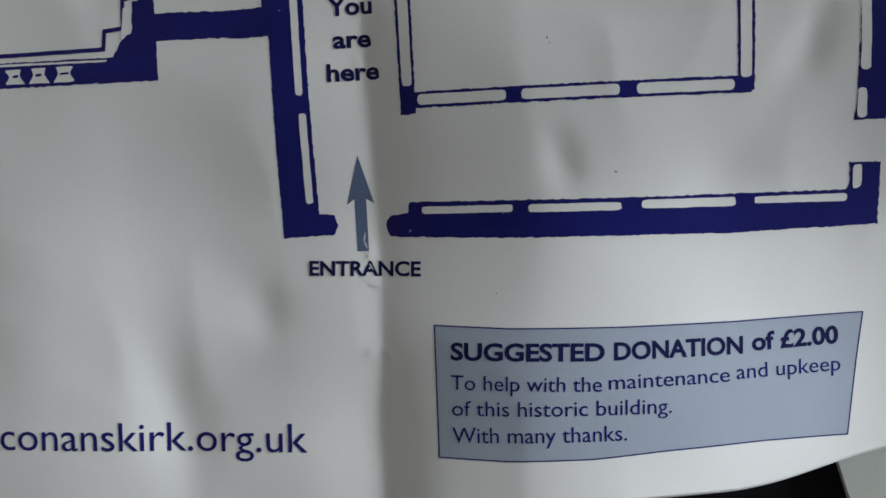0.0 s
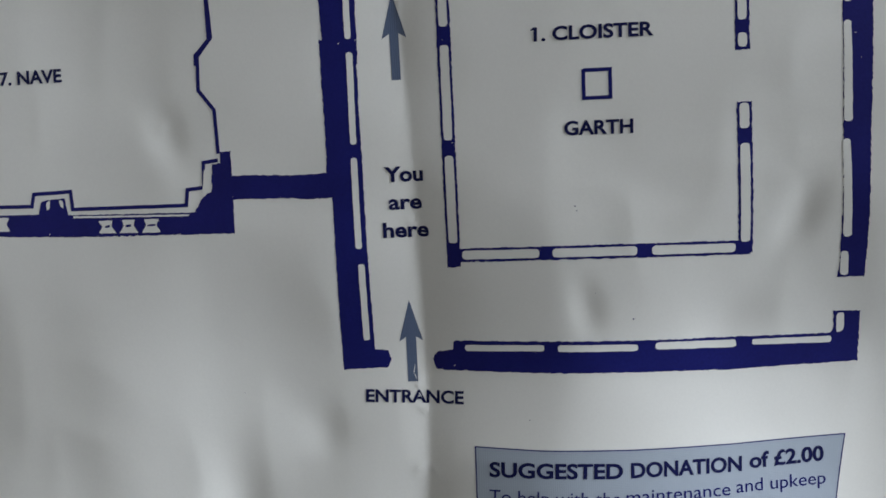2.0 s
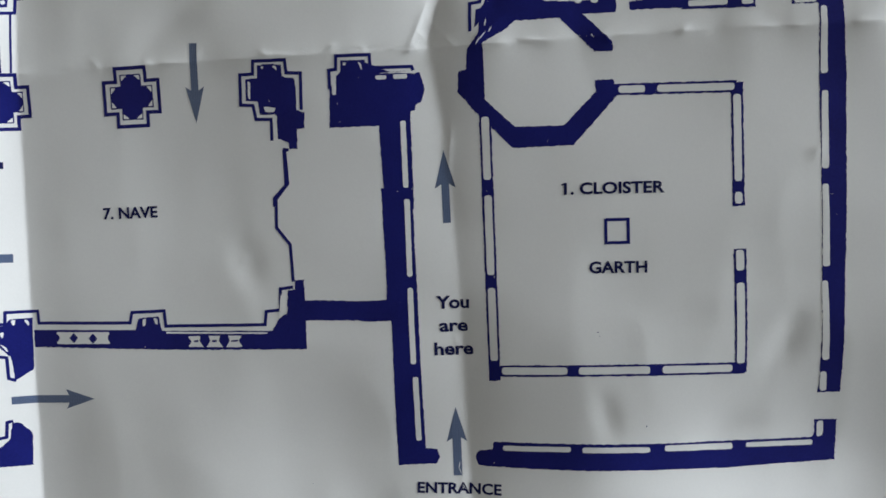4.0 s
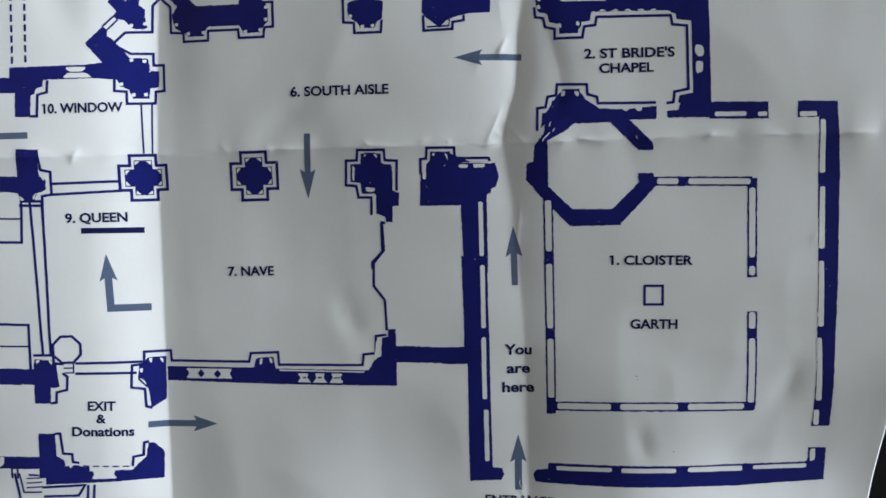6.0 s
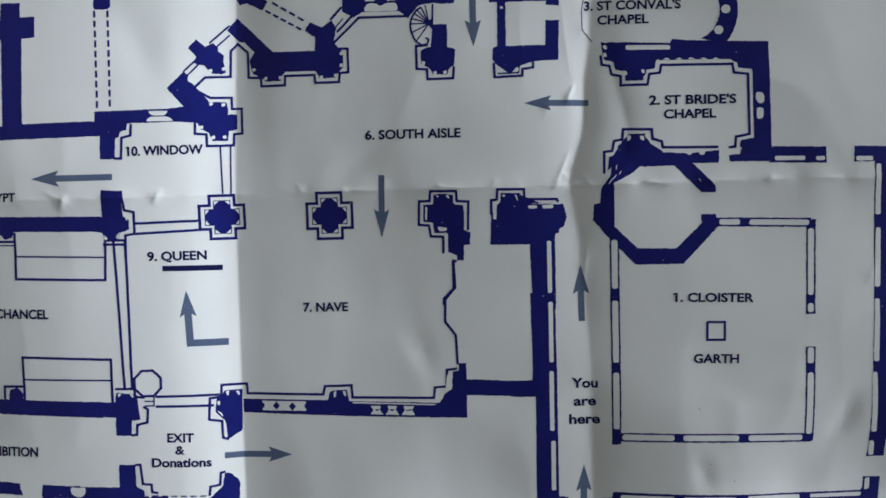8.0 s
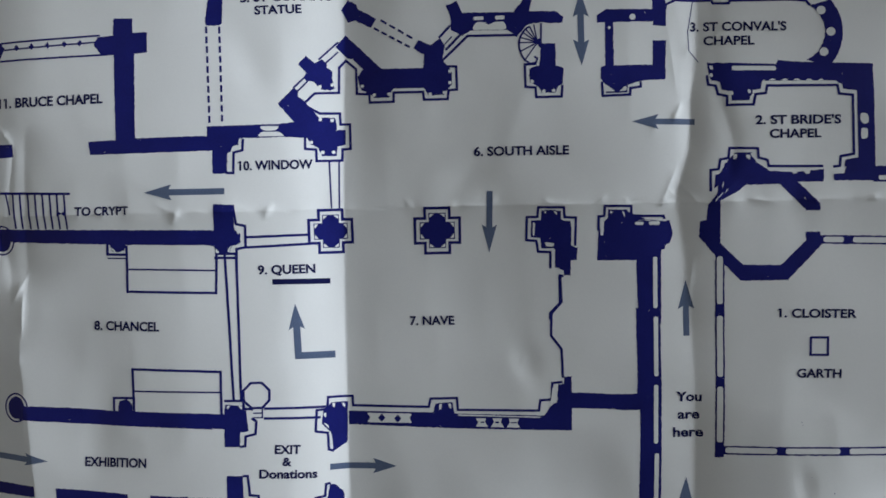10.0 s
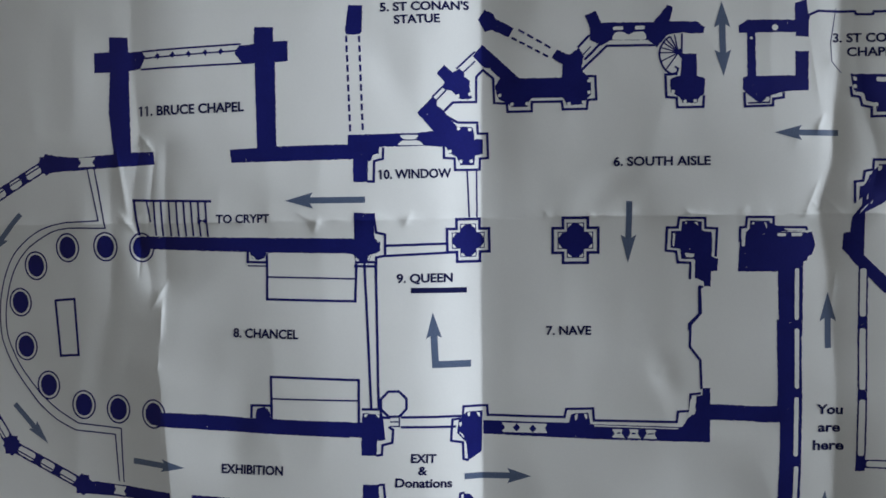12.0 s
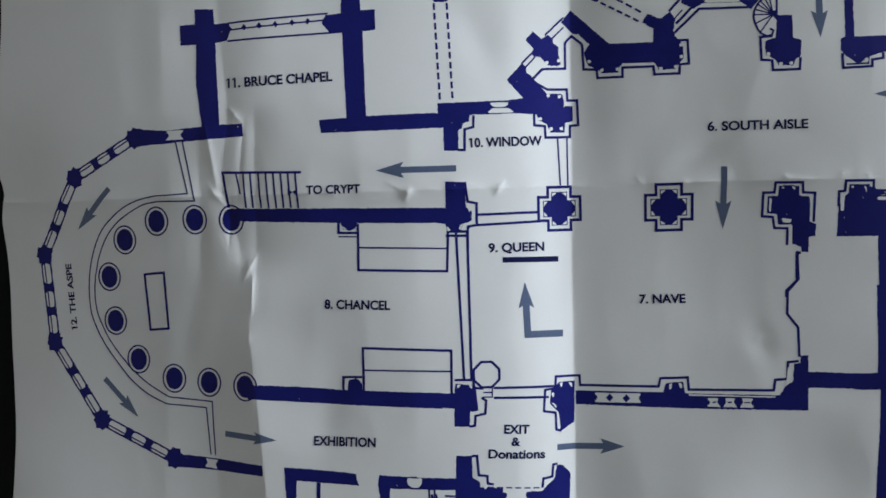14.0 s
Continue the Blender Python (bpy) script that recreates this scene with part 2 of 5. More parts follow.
def relief(u, v):
    u, v = np.asarray(u, float), np.asarray(v, float)
    bend = wave(u * 0, v, 70, 3)
    slip = (0.7 * bend + 0.012 * v) * np.exp(-((u + 295) / 40) ** 2)
    h = np.interp(u - slip, *ACROSS)
    h -= 16 * (1 - 0.6 * ease((u + 80) / 150)) * (1 - np.exp(-(np.clip(v - 160, 0, None) / 110) ** 2))
    # the sharp fold dips deeper towards the top
    h -= (0.6 + 1.0 * ease((v - 150) / 60)) * np.exp(-((u + 294) / 26) ** 2)
    h += swell(u, v) + 0.45 * wave(u, v, 120, 0) + 0.30 * wave(u, v, 52, 1) + 0.05 * wave(u, v, 20, 2)
    h += 0.30 * crumple(u + 20 * wave(u, v, 90, 3), v, 75, 4) + 0.09 * crumple(u, v + 9 * wave(u, v, 50, 1), 31, 5)
    # folds: two more vertical creases and the level one
    lean = 11 * ease((v - 40) / 130) - 2 * bend
    low = ease((125 - v) / 40)
    crest = course(v, (-145, -28, 27, 74, 114, 150), (-488, -491, -494, -498, -494, -494))
    h += low * ridge(u - crest - 0.5 * bend, 2.0, 15, 20, 0.7) * (0.9 + 0.5 * wave(u * 0, v, 34, 4))
    hollow = course(v, (125, 152, 170, 205, 260, 450), (-500, -510, -513, -506, -514, -518))
    h -= (1 - low) * ridge(u - hollow - 1.2 * bend, 1.7, 10, 26, 1.2) * (0.9 + 0.5 * wave(u * 0, v, 42, 4)) * (1 - 0.45 * ease((v - 200) / 40))
    h -= (1 - low) * ridge(u + 490 - 2 * bend, 1.0, 7, 15, 1.2) * ease((215 - v) / 20)
    h -= (1 - low) * ridge(u + 526 - 2 * bend, 0.9, 9, 7, 1.2) * ease((205 - v) / 30)
    h -= low * ridge(u + 520 + 3 * bend, 0.7, 8, 12, 2.5) * (0.6 + 0.8 * wave(u * 0, v, 50, 2))
    valley = u - course(v, (-150, -26, 37, 110, 130, 154, 162, 185, 202, 212, 238, 300), (-77, -76, -76, -80, -82, -86, -87, -79, -75, -79, -74, -70))
    h -= ridge(valley - 0.8 * bend, 2.4, 17, 13, 1.8) * (0.85 + 0.4 * wave(u * 0, v, 38, 5) + 0.4 * ease((v - 110) / 60))
    h -= ridge(valley, 1.1, 5, 6, 0.6) * ease((v - 150) / 12) * ease((250 - v) / 50) * (0.8 + 0.6 * wave(u * 0, v, 21, 2))
    crescent = u - course(v, (165, 180, 197, 214, 260, 330), (-60, -54, -51, -60, -64, -62))
    h -= ease((v - 163) / 20) * ridge(crescent, 0.9, 12, 6, 1.4) * (1 - 0.6 * ease((v - 205) / 30))
    h += ridge(v - CROSS - 0.7 * wave(u, v * 0, 60, 2), 1.1, 9, 11, 0.5) * (0.85 + 0.45 * wave(u, v * 0, 33, 4) + 0.25 * wave(u, v * 0, 14, 1))
    for cu, cv, r, turn in KINKS:
        h += 0.35 * pinch(u, v, cu, cv, 0.6 * r, turn)
    for cu, cv, length, width, turn, high in CREASES:
        h += (0.45 if abs(cv - CROSS) < 7 else 0.65 if cu < -480 else 0.85) * high * crease(u, v, cu, cv, length, (0.55 if cu < -480 else 0.75) * width, turn)
    # the level fold is cracked along its crest
    h += 0.22 * ridge(v - CROSS - 0.7 * wave(u, v * 0, 60, 2) - 0.5 * wave(u, v * 0, 9, 0), 1.0, 1.2, 1.6, 0.25) * (0.3 + wave(u, v * 0, 7, 3) + 0.6 * wave(u, v * 0, 17, 1))
    # the lower left corner lies flatter
    h += 6 * ease((-520 - u) / 140) * ease((60 - v) / 130)
    h -= 4.5 * ease((20 - v) / 75) * ease((u + 220) / 90)
    h -= 3.2 * ease((80 - v) / 90) * ease((u + 40) / 150)
    # hollows pressed into the sheet
    h -= 0.5 * dent(u, v, -9, -21, 6, 11, 12) + 0.8 * dent(u, v, 74, 12, 7, 13, -25) + 1.3 * dent(u, v, -156, -108, 13, 30, 10)
    h -= 0.7 * dent(u, v, -120, -70, 10, 12, 30) + 0.6 * dent(u, v, 45, -30, 16, 9, 20) + 0.7 * dent(u, v, -215, 175, 22, 9, 35) + 0.6 * dent(u, v, -180, 58, 7, 12, 15)
    h -= 0.6 * dent(u, v, -535, 80, 8, 26, -15) + 0.7 * dent(u, v, -350, 250, 12, 20, 20) + 0.6 * dent(u, v, -450, 20, 12, 30, -12)
    h -= ease((-84 - v) / 45) * ridge(u + 75, 2.2, 20, 6, 1.0)
    # the lower corner curls back
    h -= 20.5 * ease((u + 25) / 162) * ease((40 - v) / 140)
    return h


def facing(u, v):
    """Unit normals of the sheet, towards the room."""
    u, v = np.asarray(u, float), np.asarray(v, float)
    a, b = (relief(u + 0.15, v) - relief(u - 0.15, v)) / 0.3, (relief(u, v + 0.15) - relief(u, v - 0.15)) / 0.3
    n = np.stack([-a, -np.ones_like(a), -b], -1)
    return n / np.linalg.norm(n, axis=-1, keepdims=True)


def place(u, v, lift):
    """Points of the sheet in metres, lift metres in front of its face."""
    u, v = np.asarray(u, float), np.asarray(v, float)
    pull = swell(u, v) / 430
    return np.stack([(u - pull * (0.58 * u + 75)) / 1000, -relief(u, v) / 1000 - lift, (v - pull * (v - 110)) / 1000 + DATUM], -1)


poster = tagged(new("poster"), "creased white paper poster with a navy printed church floor plan", "poster")


def sheet():
    """The folded paper: a fine grid, closer along the folds, with a back and rims."""
    def steps(a, b, coarse, fine, near):
        rows = [a]
        while rows[-1] < b:
            rows.append(rows[-1] + (fine if any(abs(rows[-1] - f) < 9 for f in near) else coarse))
        rows[-1] = b
        return np.array(rows)

    us, vs = steps(-666, 134, 1.25, 0.5, (*FOLDS, -493, -86)), steps(-144, 452, 1.25, 0.6, (CROSS,))
    u, v = np.meshgrid(us, vs)
    left, low = ease((-580 - u) / 94), ease((0 - v) / 145)
    right = ease((u - 60) / 73)
    u2 = u + left * (1.6 * wave(u * 0, v, 60, 1) + 4.5 * dent(u * 0, v, 0, 163, 1, 12) + 1 * ease((90 - v) / 110) - 6 * ease((20 - v) / 120) - 4 * ease((v - 120) / 70)) + right * (np.clip(v + 27, -120, 60) * 0.06)
    v2 = v + low * 12 * ease((u - 45) / 80)
    front, back = place(u2, v2, 0.0), place(u2, v2, -0.0002)
    n, m = len(us), len(vs)
    verts = np.concatenate([front.reshape(-1, 3), back.reshape(-1, 3)])
    i = (np.arange(m - 1)[:, None] * n + np.arange(n - 1)).ravel()
    quads = np.stack([i, i + 1, i + n + 1, i + n], -1)
    k = n * m
    rims = []
    for a in range(n - 1):
        rims += [(a, a + k, a + 1 + k, a + 1), ((m - 1) * n + a, (m - 1) * n + a + 1, (m - 1) * n + a + 1 + k, (m - 1) * n + a + k)]
    for b in range(m - 1):
        rims += [(b * n, (b + 1) * n, (b + 1) * n + k, b * n + k), (b * n + n - 1, b * n + n - 1 + k, (b + 1) * n + n - 1 + k, (b + 1) * n + n - 1)]
    me = bpy.data.meshes.new("paper_sheet")
    me.from_pydata(verts.tolist(), [], np.concatenate([quads, quads[:, ::-1] + k]).tolist() + rims)
    me.polygons.foreach_set("use_smooth", [True] * (2 * len(quads)) + [False] * len(rims))
    me.materials.append(PAPER)
    ob = new("paper_sheet", me)
    ob.parent = poster
    return tagged(ob, "creased white coated paper with fold lines")


sheet()


def printed(name, bm, mat, lift, parent=poster, label=""):
    """Lays a flat drawing (u, v in millimetres) on the relief of the sheet, cut finely where the sheet bends."""
    bm.normal_update()
    bmesh.ops.triangulate(bm, faces=bm.faces[:], ngon_method="EAR_CLIP")
    for _ in range(8):
        edges = bm.edges[:]
        a = np.array([e.verts[0].co[:2] for e in edges])
        b = np.array([e.verts[1].co[:2] for e in edges])
        mid = (a + b) / 2
        off = np.abs(relief(mid[:, 0], mid[:, 1]) - (relief(a[:, 0], a[:, 1]) + relief(b[:, 0], b[:, 1])) / 2)
        size = np.hypot(*(b - a).T)
        cut = [e for e, o, s in zip(edges, off, size) if (o > 0.010 and s > 0.35) or s > 9]
        if not cut:
            break
        bmesh.ops.subdivide_edges(bm, edges=cut, cuts=1)
        bmesh.ops.triangulate(bm, faces=[f for f in bm.faces if len(f.verts) > 3])
    uv = np.array([v.co[:2] for v in bm.verts])
    for v, p in zip(bm.verts, place(uv[:, 0], uv[:, 1], lift)):
        v.co = p
    bm.normal_update()
    for f in bm.faces:
        if f.normal.y > 0:
            f.normal_flip()
        f.smooth = True
    ob = part(name, bm, mat, parent, label)
    ob.data.normals_split_custom_set_from_vertices(facing(uv[:, 0], uv[:, 1]).tolist())
    return ob


RAG = random.Random(7)


def ragged(points, step=0.95, amount=0.23):
    """The outline with the uneven edge of an enlarged print."""
    ring = []
    for (u0, v0), (u1, v1) in zip(points, points[1:] + points[:1]):
        n = max(1, round(math.hypot(u1 - u0, v1 - v0) / step))
        for i in range(n):
            k = i / n
            ring.append((u0 + (u1 - u0) * k + RAG.uniform(-amount, amount), v0 + (v1 - v0) * k + RAG.uniform(-amount, amount)))
    return ring


def shape(points):
    bm = bmesh.new()
    bm.faces.new([bm.verts.new((u, v, 0)) for u, v in points])
    return bm


def inside(p, ring):
    hit = False
    for (u0, v0), (u1, v1) in zip(ring, ring[1:] + ring[:1]):
        if (v0 > p[1]) != (v1 > p[1]) and p[0] < u0 + (p[1] - v0) * (u1 - u0) / (v1 - v0):
            hit = not hit
    return hit


def wall(points):
    """A solid wall of the plan, with a few bare pin-holes in the ink."""
    ob = printed("plan_wall", shape(ragged(points)), INK, 0.00004)
    area = abs(sum(a[0] * b[1] - a[1] * b[0] for a, b in zip(points, points[1:] + points[:1]))) / 2
    us, vs = [p[0] for p in points], [p[1] for p in points]
    for _ in range(round(area / 260)):
        p = (RAG.uniform(min(us), max(us)), RAG.uniform(min(vs), max(vs)))
        if inside(p, points):
            printed("pin_hole", shape(disc(*p, RAG.uniform(0.12, 0.26), None, 7)), PAPER, 0.00008, ob)
    return ob


def rounded(points, share=0.42):
    """The outline with its corners rounded by a share of its shorter sides."""
    ring, n = [], len(points)
    for i in range(n):
        a, p, b = (Vector(points[k % n]) for k in (i - 1, i, i + 1))
        r = share * min((a - p).length, (b - p).length)
        a, b = p + (a - p).normalized() * r, p + (b - p).normalized() * r
        ring += [tuple(a * (1 - k) ** 2 + p * 2 * k * (1 - k) + b * k * k) for k in (0, 0.33, 0.67, 1)]
    return ring


def gap(points):
    return printed("plan_window", shape(ragged(rounded(points), 1.3, 0.10)), PAPER, 0.00008, poster, "white unprinted opening in the plan wall")


def core(points):
    """The solid heart of a pier or wall behind its white reveal."""
    turn = sum(a[0] * b[1] - a[1] * b[0] for a, b in zip(points, points[1:] + points[:1]))
    ring = []
    for i, p in enumerate(points):
        a, b = Vector(points[i - 1]), Vector(points[(i + 1) % len(points)])
        d = (Vector(p) - a).normalized() + (b - Vector(p)).normalized()
        n = Vector((-d.y, d.x)).normalized() * (0.8 if turn > 0 else -0.8)
        ring.append((p[0] + n.x, p[1] + n.y))
    return printed("plan_core", shape(ragged(ring, 1.2, 0.1)), INK, 0.00005)


def mullion(points):
    return printed("plan_mullion", shape(points), INK, 0.0001)


def band(bm, points, width, jitter=0.06):
    """A stroke of the given width along the points."""
    rows = []
    for i, (u, v) in enumerate(points):
        a, b = points[max(0, i - 1)], points[min(len(points) - 1, i + 1)]
        if points[0] == points[-1] and i in (0, len(points) - 1):
            a, b = points[-2], points[1]
        d1, d2 = Vector((u - a[0], v - a[1])), Vector((b[0] - u, b[1] - v))
        d1, d2 = (d1 if d1.length > 0 else d2).normalized(), (d2 if d2.length > 0 else d1).normalized()
        n = Vector((-d1.y - d2.y, d1.x + d2.x))
        n = n.normalized() / max(0.6, math.sqrt(max(0.01, (1 + d1.dot(d2)) / 2))) * width / 2
        e = Vector((RAG.uniform(-jitter, jitter), RAG.uniform(-jitter, jitter)))
        rows.append((bm.verts.new((u + n.x + e.x, v + n.y + e.y, 0)), bm.verts.new((u - n.x + e.x, v - n.y + e.y, 0))))
    for p, q in zip(rows, rows[1:]):
        bm.faces.new((p[0], q[0], q[1], p[1]))
    return bm


def fine(points, step=3.0):
    out = []
    for (u0, v0), (u1, v1) in zip(points, points[1:]):
        n = max(1, round(math.hypot(u1 - u0, v1 - v0) / step))
        out += [(u0 + (u1 - u0) * i / n, v0 + (v1 - v0) * i / n) for i in range(n)]
    return out + [points[-1]]


def line(points, width):
    return printed("plan_line", band(bmesh.new(), fine(points), (1.95 if width > 0.7 else 1.7) * width), INK, 0.00006)


def dashes(points, width):
    (u0, v0), (u1, v1) = points
    n = max(2, round(math.hypot(u1 - u0, v1 - v0) / 6.2))
    for i in range(n):
        a, b = i / n, (i + 0.68) / n
        printed("plan_dash", band(bmesh.new(), [(u0 + (u1 - u0) * k, v0 + (v1 - v0) * k) for k in (a, b)], 1.7 * width), INK, 0.00005)


def disc(u, v, ru, rv=None, n=24):
    rv = rv or ru
    return [(u + ru * math.cos(2 * math.pi * i / n), v + rv * math.sin(2 * math.pi * i / n)) for i in range(n)]


def spot(at, radius):
    return printed("plan_window", shape(disc(*at, radius)), PAPER, 0.00008, poster, "white unprinted round opening in the plan wall")


def column(at):
    """Round column of the apse: a solid disc in a thin ring."""
    ob = printed("plan_column", shape(ragged(disc(*at, 5.7, 7.1, 20), 1.5, 0.1)), INK, 0.00006)
    ring = disc(*at, 7.6, 8.9, 28)
    printed("ring", band(bmesh.new(), ring + ring[:1], 1.0), INK, 0.00005, ob)
    return ob


def octagon(at, radius):
    ring = [(at[0] + radius * math.cos(math.radians(22.5 + 45 * i)), at[1] + radius * math.sin(math.radians(22.5 + 45 * i))) for i in range(8)]
    return line(ring + ring[:1], 0.8)


def cross(at, r, arm):
    """Outline of a cross with stepped inner corners."""
    q = [(r, arm), (arm, arm), (arm, r)]
    pts = q + [(-b, a) for a, b in q] + [(-a, -b) for a, b in q] + [(b, -a) for a, b in q]
    return [(at[0] + a, at[1] + b) for a, b in pts]


def pier(at, r):
    """Compound pier: solid core with pale notches, a white reveal and a stepped outline."""
    core_ob = printed("plan_pier", shape(ragged(cross(at, r * 0.76, r * 0.37), 1.2, 0.12)), INK, 0.00006)
    ring = cross(at, r * 0.97, r * 0.53)
    printed("outline", band(bmesh.new(), fine(ring + ring[:1]), 1.75), INK, 0.00005, core_ob)
    for a, b in itertools.product((1, -1), repeat=2):
        for notch in ([(0.72, 0.33), (0.72, 0.12), (0.55, 0.33)], [(0.33, 0.72), (0.12, 0.72), (0.33, 0.55)]):
            printed("reveal", shape(rounded([(at[0] + a * r * p, at[1] + b * r * q) for p, q in notch], 0.2)), PAPER, 0.00008, core_ob)
    return core_ob


BLOT = [(8, 0.78), (22, 0.98), (38, 0.80), (52, 1.02), (76, 0.84), (100, 0.98), (118, 0.76), (140, 1.0), (160, 0.84), (186, 0.94), (205, 0.80), (226, 1.02), (250, 0.80), (272, 0.96), (294, 0.82), (316, 1.0), (338, 0.80)]


def buttress(at, r):
    pts = [(at[0] + r * k * math.cos(math.radians(a)), at[1] + 1.15 * r * k * math.sin(math.radians(a))) for a, k in BLOT]
    return wall(pts)


def arcade(a, b, width, nodes, rim=1.0, rib=False):
    """A wall pierced by long openings with round ends, solid at the nodes (shares of its length)."""
    (u0, v0), (u1, v1) = a, b
    long = math.hypot(u1 - u0, v1 - v0)
    n = (-(v1 - v0) / long, (u1 - u0) / long)

    def slab(p, q, h):
        c = [(u0 + (u1 - u0) * k, v0 + (v1 - v0) * k) for k in (p, q)]
        return [(c[0][0] + h * n[0], c[0][1] + h * n[1]), (c[1][0] + h * n[0], c[1][1] + h * n[1]), (c[1][0] - h * n[0], c[1][1] - h * n[1]), (c[0][0] - h * n[0], c[0][1] - h * n[1])]

    wall(slab(min(0, nodes[0][0]), max(1, nodes[-1][1]), width / 2))
    ends = [(0.0, 0.008 if nodes[0][0] > 0.1 else 0.0)] + list(nodes) + [(0.98, 1.0)]
    for (_, p), (q, _) in zip(ends, ends[1:]):
        if q - p > 0.03:
            gap(slab(p, q, width / 2 - rim))
            if rib:
                c = [(u0 + (u1 - u0) * k - 1.1 * n[0], v0 + (v1 - v0) * k - 1.1 * n[1]) for k in (p, q)]
                printed("plan_line", band(bmesh.new(), fine(c), 0.9), INK, 0.0001)


def scuff_glare(at, length, turn, width=0.5):
    """A bare white sliver: print cracked on a crease, and glare painted on the octagon."""
    c, s = math.cos(math.radians(turn)), math.sin(math.radians(turn))
    pts = [(-0.5, 0), (-0.2, 0.5), (0.15, 0.3), (0.5, 0.05), (0.2, -0.4), (-0.25, -0.3)]
    return printed("scuff_glare", shape([(at[0] + length * a * c - width * b * s, at[1] + length * a * s + width * b * c) for a, b in pts]), WORN_AND_GLARE, 0.00012, poster, "white sliver on a crease, for worn ink and for painted glare")


def speck(at, radius):
    return printed("speck", shape(disc(*at, radius, None, 8)), INK, 0.00005, poster, "tiny stray ink speck on the paper")


def arrow(points, width, head, length, both):
    """A flat way-marking arrow along the points, its head at the last one."""
    def barb(tip, back):
        d = Vector((tip[0] - back[0], tip[1] - back[1])).normalized()
        n = Vector((-d.y, d.x))
        t, m = Vector(tip), Vector(tip) - d * length
        return [t, m + n * head / 2 - d * 0.12 * length, m + n * width / 2, m - n * width / 2, m - n * head / 2 - d * 0.12 * length], m

    points = list(points)
    bm = bmesh.new()
    wing, neck = barb(points[-1], points[-2])
    bm.faces.new([bm.verts.new((*p, 0)) for p in wing])
    points[-1] = tuple(neck)
    if both:
        wing, neck = barb(points[0], points[1])
        bm.faces.new([bm.verts.new((*p, 0)) for p in wing])
        points[0] = tuple(neck)
    band(bm, fine(points, 8), width, 0)
    return printed("arrow", bm, ARROW_INK, 0.00005, poster, "slate blue halftone arrow marking the way round")


FONT = bpy.data.curves.new("lettering", "FONT")
FONT.resolution_u = 4


def glyphs(text, weight):
    FONT.body, FONT.offset = text, weight
    ob = bpy.data.objects.new("lettering", FONT)
    scene.collection.objects.link(ob)
    me = bpy.data.meshes.new_from_object(ob.evaluated_get(bpy.context.evaluated_depsgraph_get()))
    bpy.data.objects.remove(ob)
    bm = bmesh.new()
    bm.from_mesh(me)
    bpy.data.meshes.remove(me)
    bmesh.ops.remove_doubles(bm, verts=bm.verts[:], dist=1e-5)
    return bm


CAP = {}
for w in (0.0, 0.03):
    bm = glyphs("H", w)
    CAP[w] = (min(v.co.y for v in bm.verts), max(v.co.y for v in bm.verts))
    bm.free()


def lettering(text, a, b, cap, bold):
    """A line of print whose baseline runs from a to b, with capitals cap high."""
    w = 0.03 if bold else 0.0
    bm = glyphs(text, w)
    # the flag of each figure one, which the plain font draws as a bare stem
    for i in (k for k, c in enumerate(text) if c == "1"):
        head, stem = glyphs(text[:i + 1], w), glyphs("1", w)
        wide = max(v.co.x for v in stem.verts) - min(v.co.x for v in stem.verts)
        top = max(v.co.y for v in stem.verts)
        x = max(v.co.x for v in head.verts) - wide
        if wide < 0.2:
            bm.faces.new([bm.verts.new((x + p, top + q, 0)) for p, q in ((0, -0.004), (0, -0.12), (-0.13, -0.19), (-0.13, -0.09))])
        head.free()
        stem.free()
    x0, x1 = min(v.co.x for v in bm.verts), max(v.co.x for v in bm.verts)
    y0, y1 = CAP[w]
    for v in bm.verts:
        k, r = (v.co.x - x0) / (x1 - x0), (v.co.y - y0) / (y1 - y0) * cap
        d = Vector((b[0] - a[0], b[1] - a[1])).normalized()
        v.co = (a[0] + (b[0] - a[0]) * k - d.y * r, a[1] + (b[1] - a[1]) * k + d.x * r, 0)
    return printed("lettering", bm, (LETTER_INK if bold else INK), 0.0001)


def name_bar(a, b, cap):
    """A plain bar where a name stands."""
    d = Vector((b[0] - a[0], b[1] - a[1])).normalized() * cap
    return printed("text_bar", shape([(p[0] - k * d.y, p[1] + k * d.x) for p, k in ((a, 0.2), (b, 0.2), (b, 0.8), (a, 0.8))]), LETTER_INK, 0.00006)


def panel(points):
    ob = printed("donation_panel", shape(points), PANEL_INK, 0.00004, poster, "pale blue halftone box with a thin navy border")
    printed("border", band(bmesh.new(), fine(points + points[:1]), 0.5, 0), INK, 0.00006, ob)
    return ob


# ---- the printed plan ----
# chapel with two buttressed walls
wall([(-529.5, 276), (-517.1, 275.2), (-516.4, 265.6), (-507.5, 265.9), (-504.8, 261.9), (-508, 254.5), (-515.7, 253.6), (-513, 201.6), (-498.5, 201.6), (-497.8, 193.7), (-562.9, 190.4), (-571.6, 189.3), (-574.9, 198.2), (-569.1, 201.1), (-548.8, 199.2), (-524.4, 200.8), (-528.3, 227.5), (-528.5, 252.9), (-538.9, 253.3), (-539.5, 266.1), (-529.3, 266.2)])
gap([(-548.8, 199), (-536.1, 199.2), (-539.2, 195.9), (-536.2, 193.4), (-548.9, 193), (-545.8, 196)])
line([(-547.3, 196), (-537.1, 196.1)], 0.5)
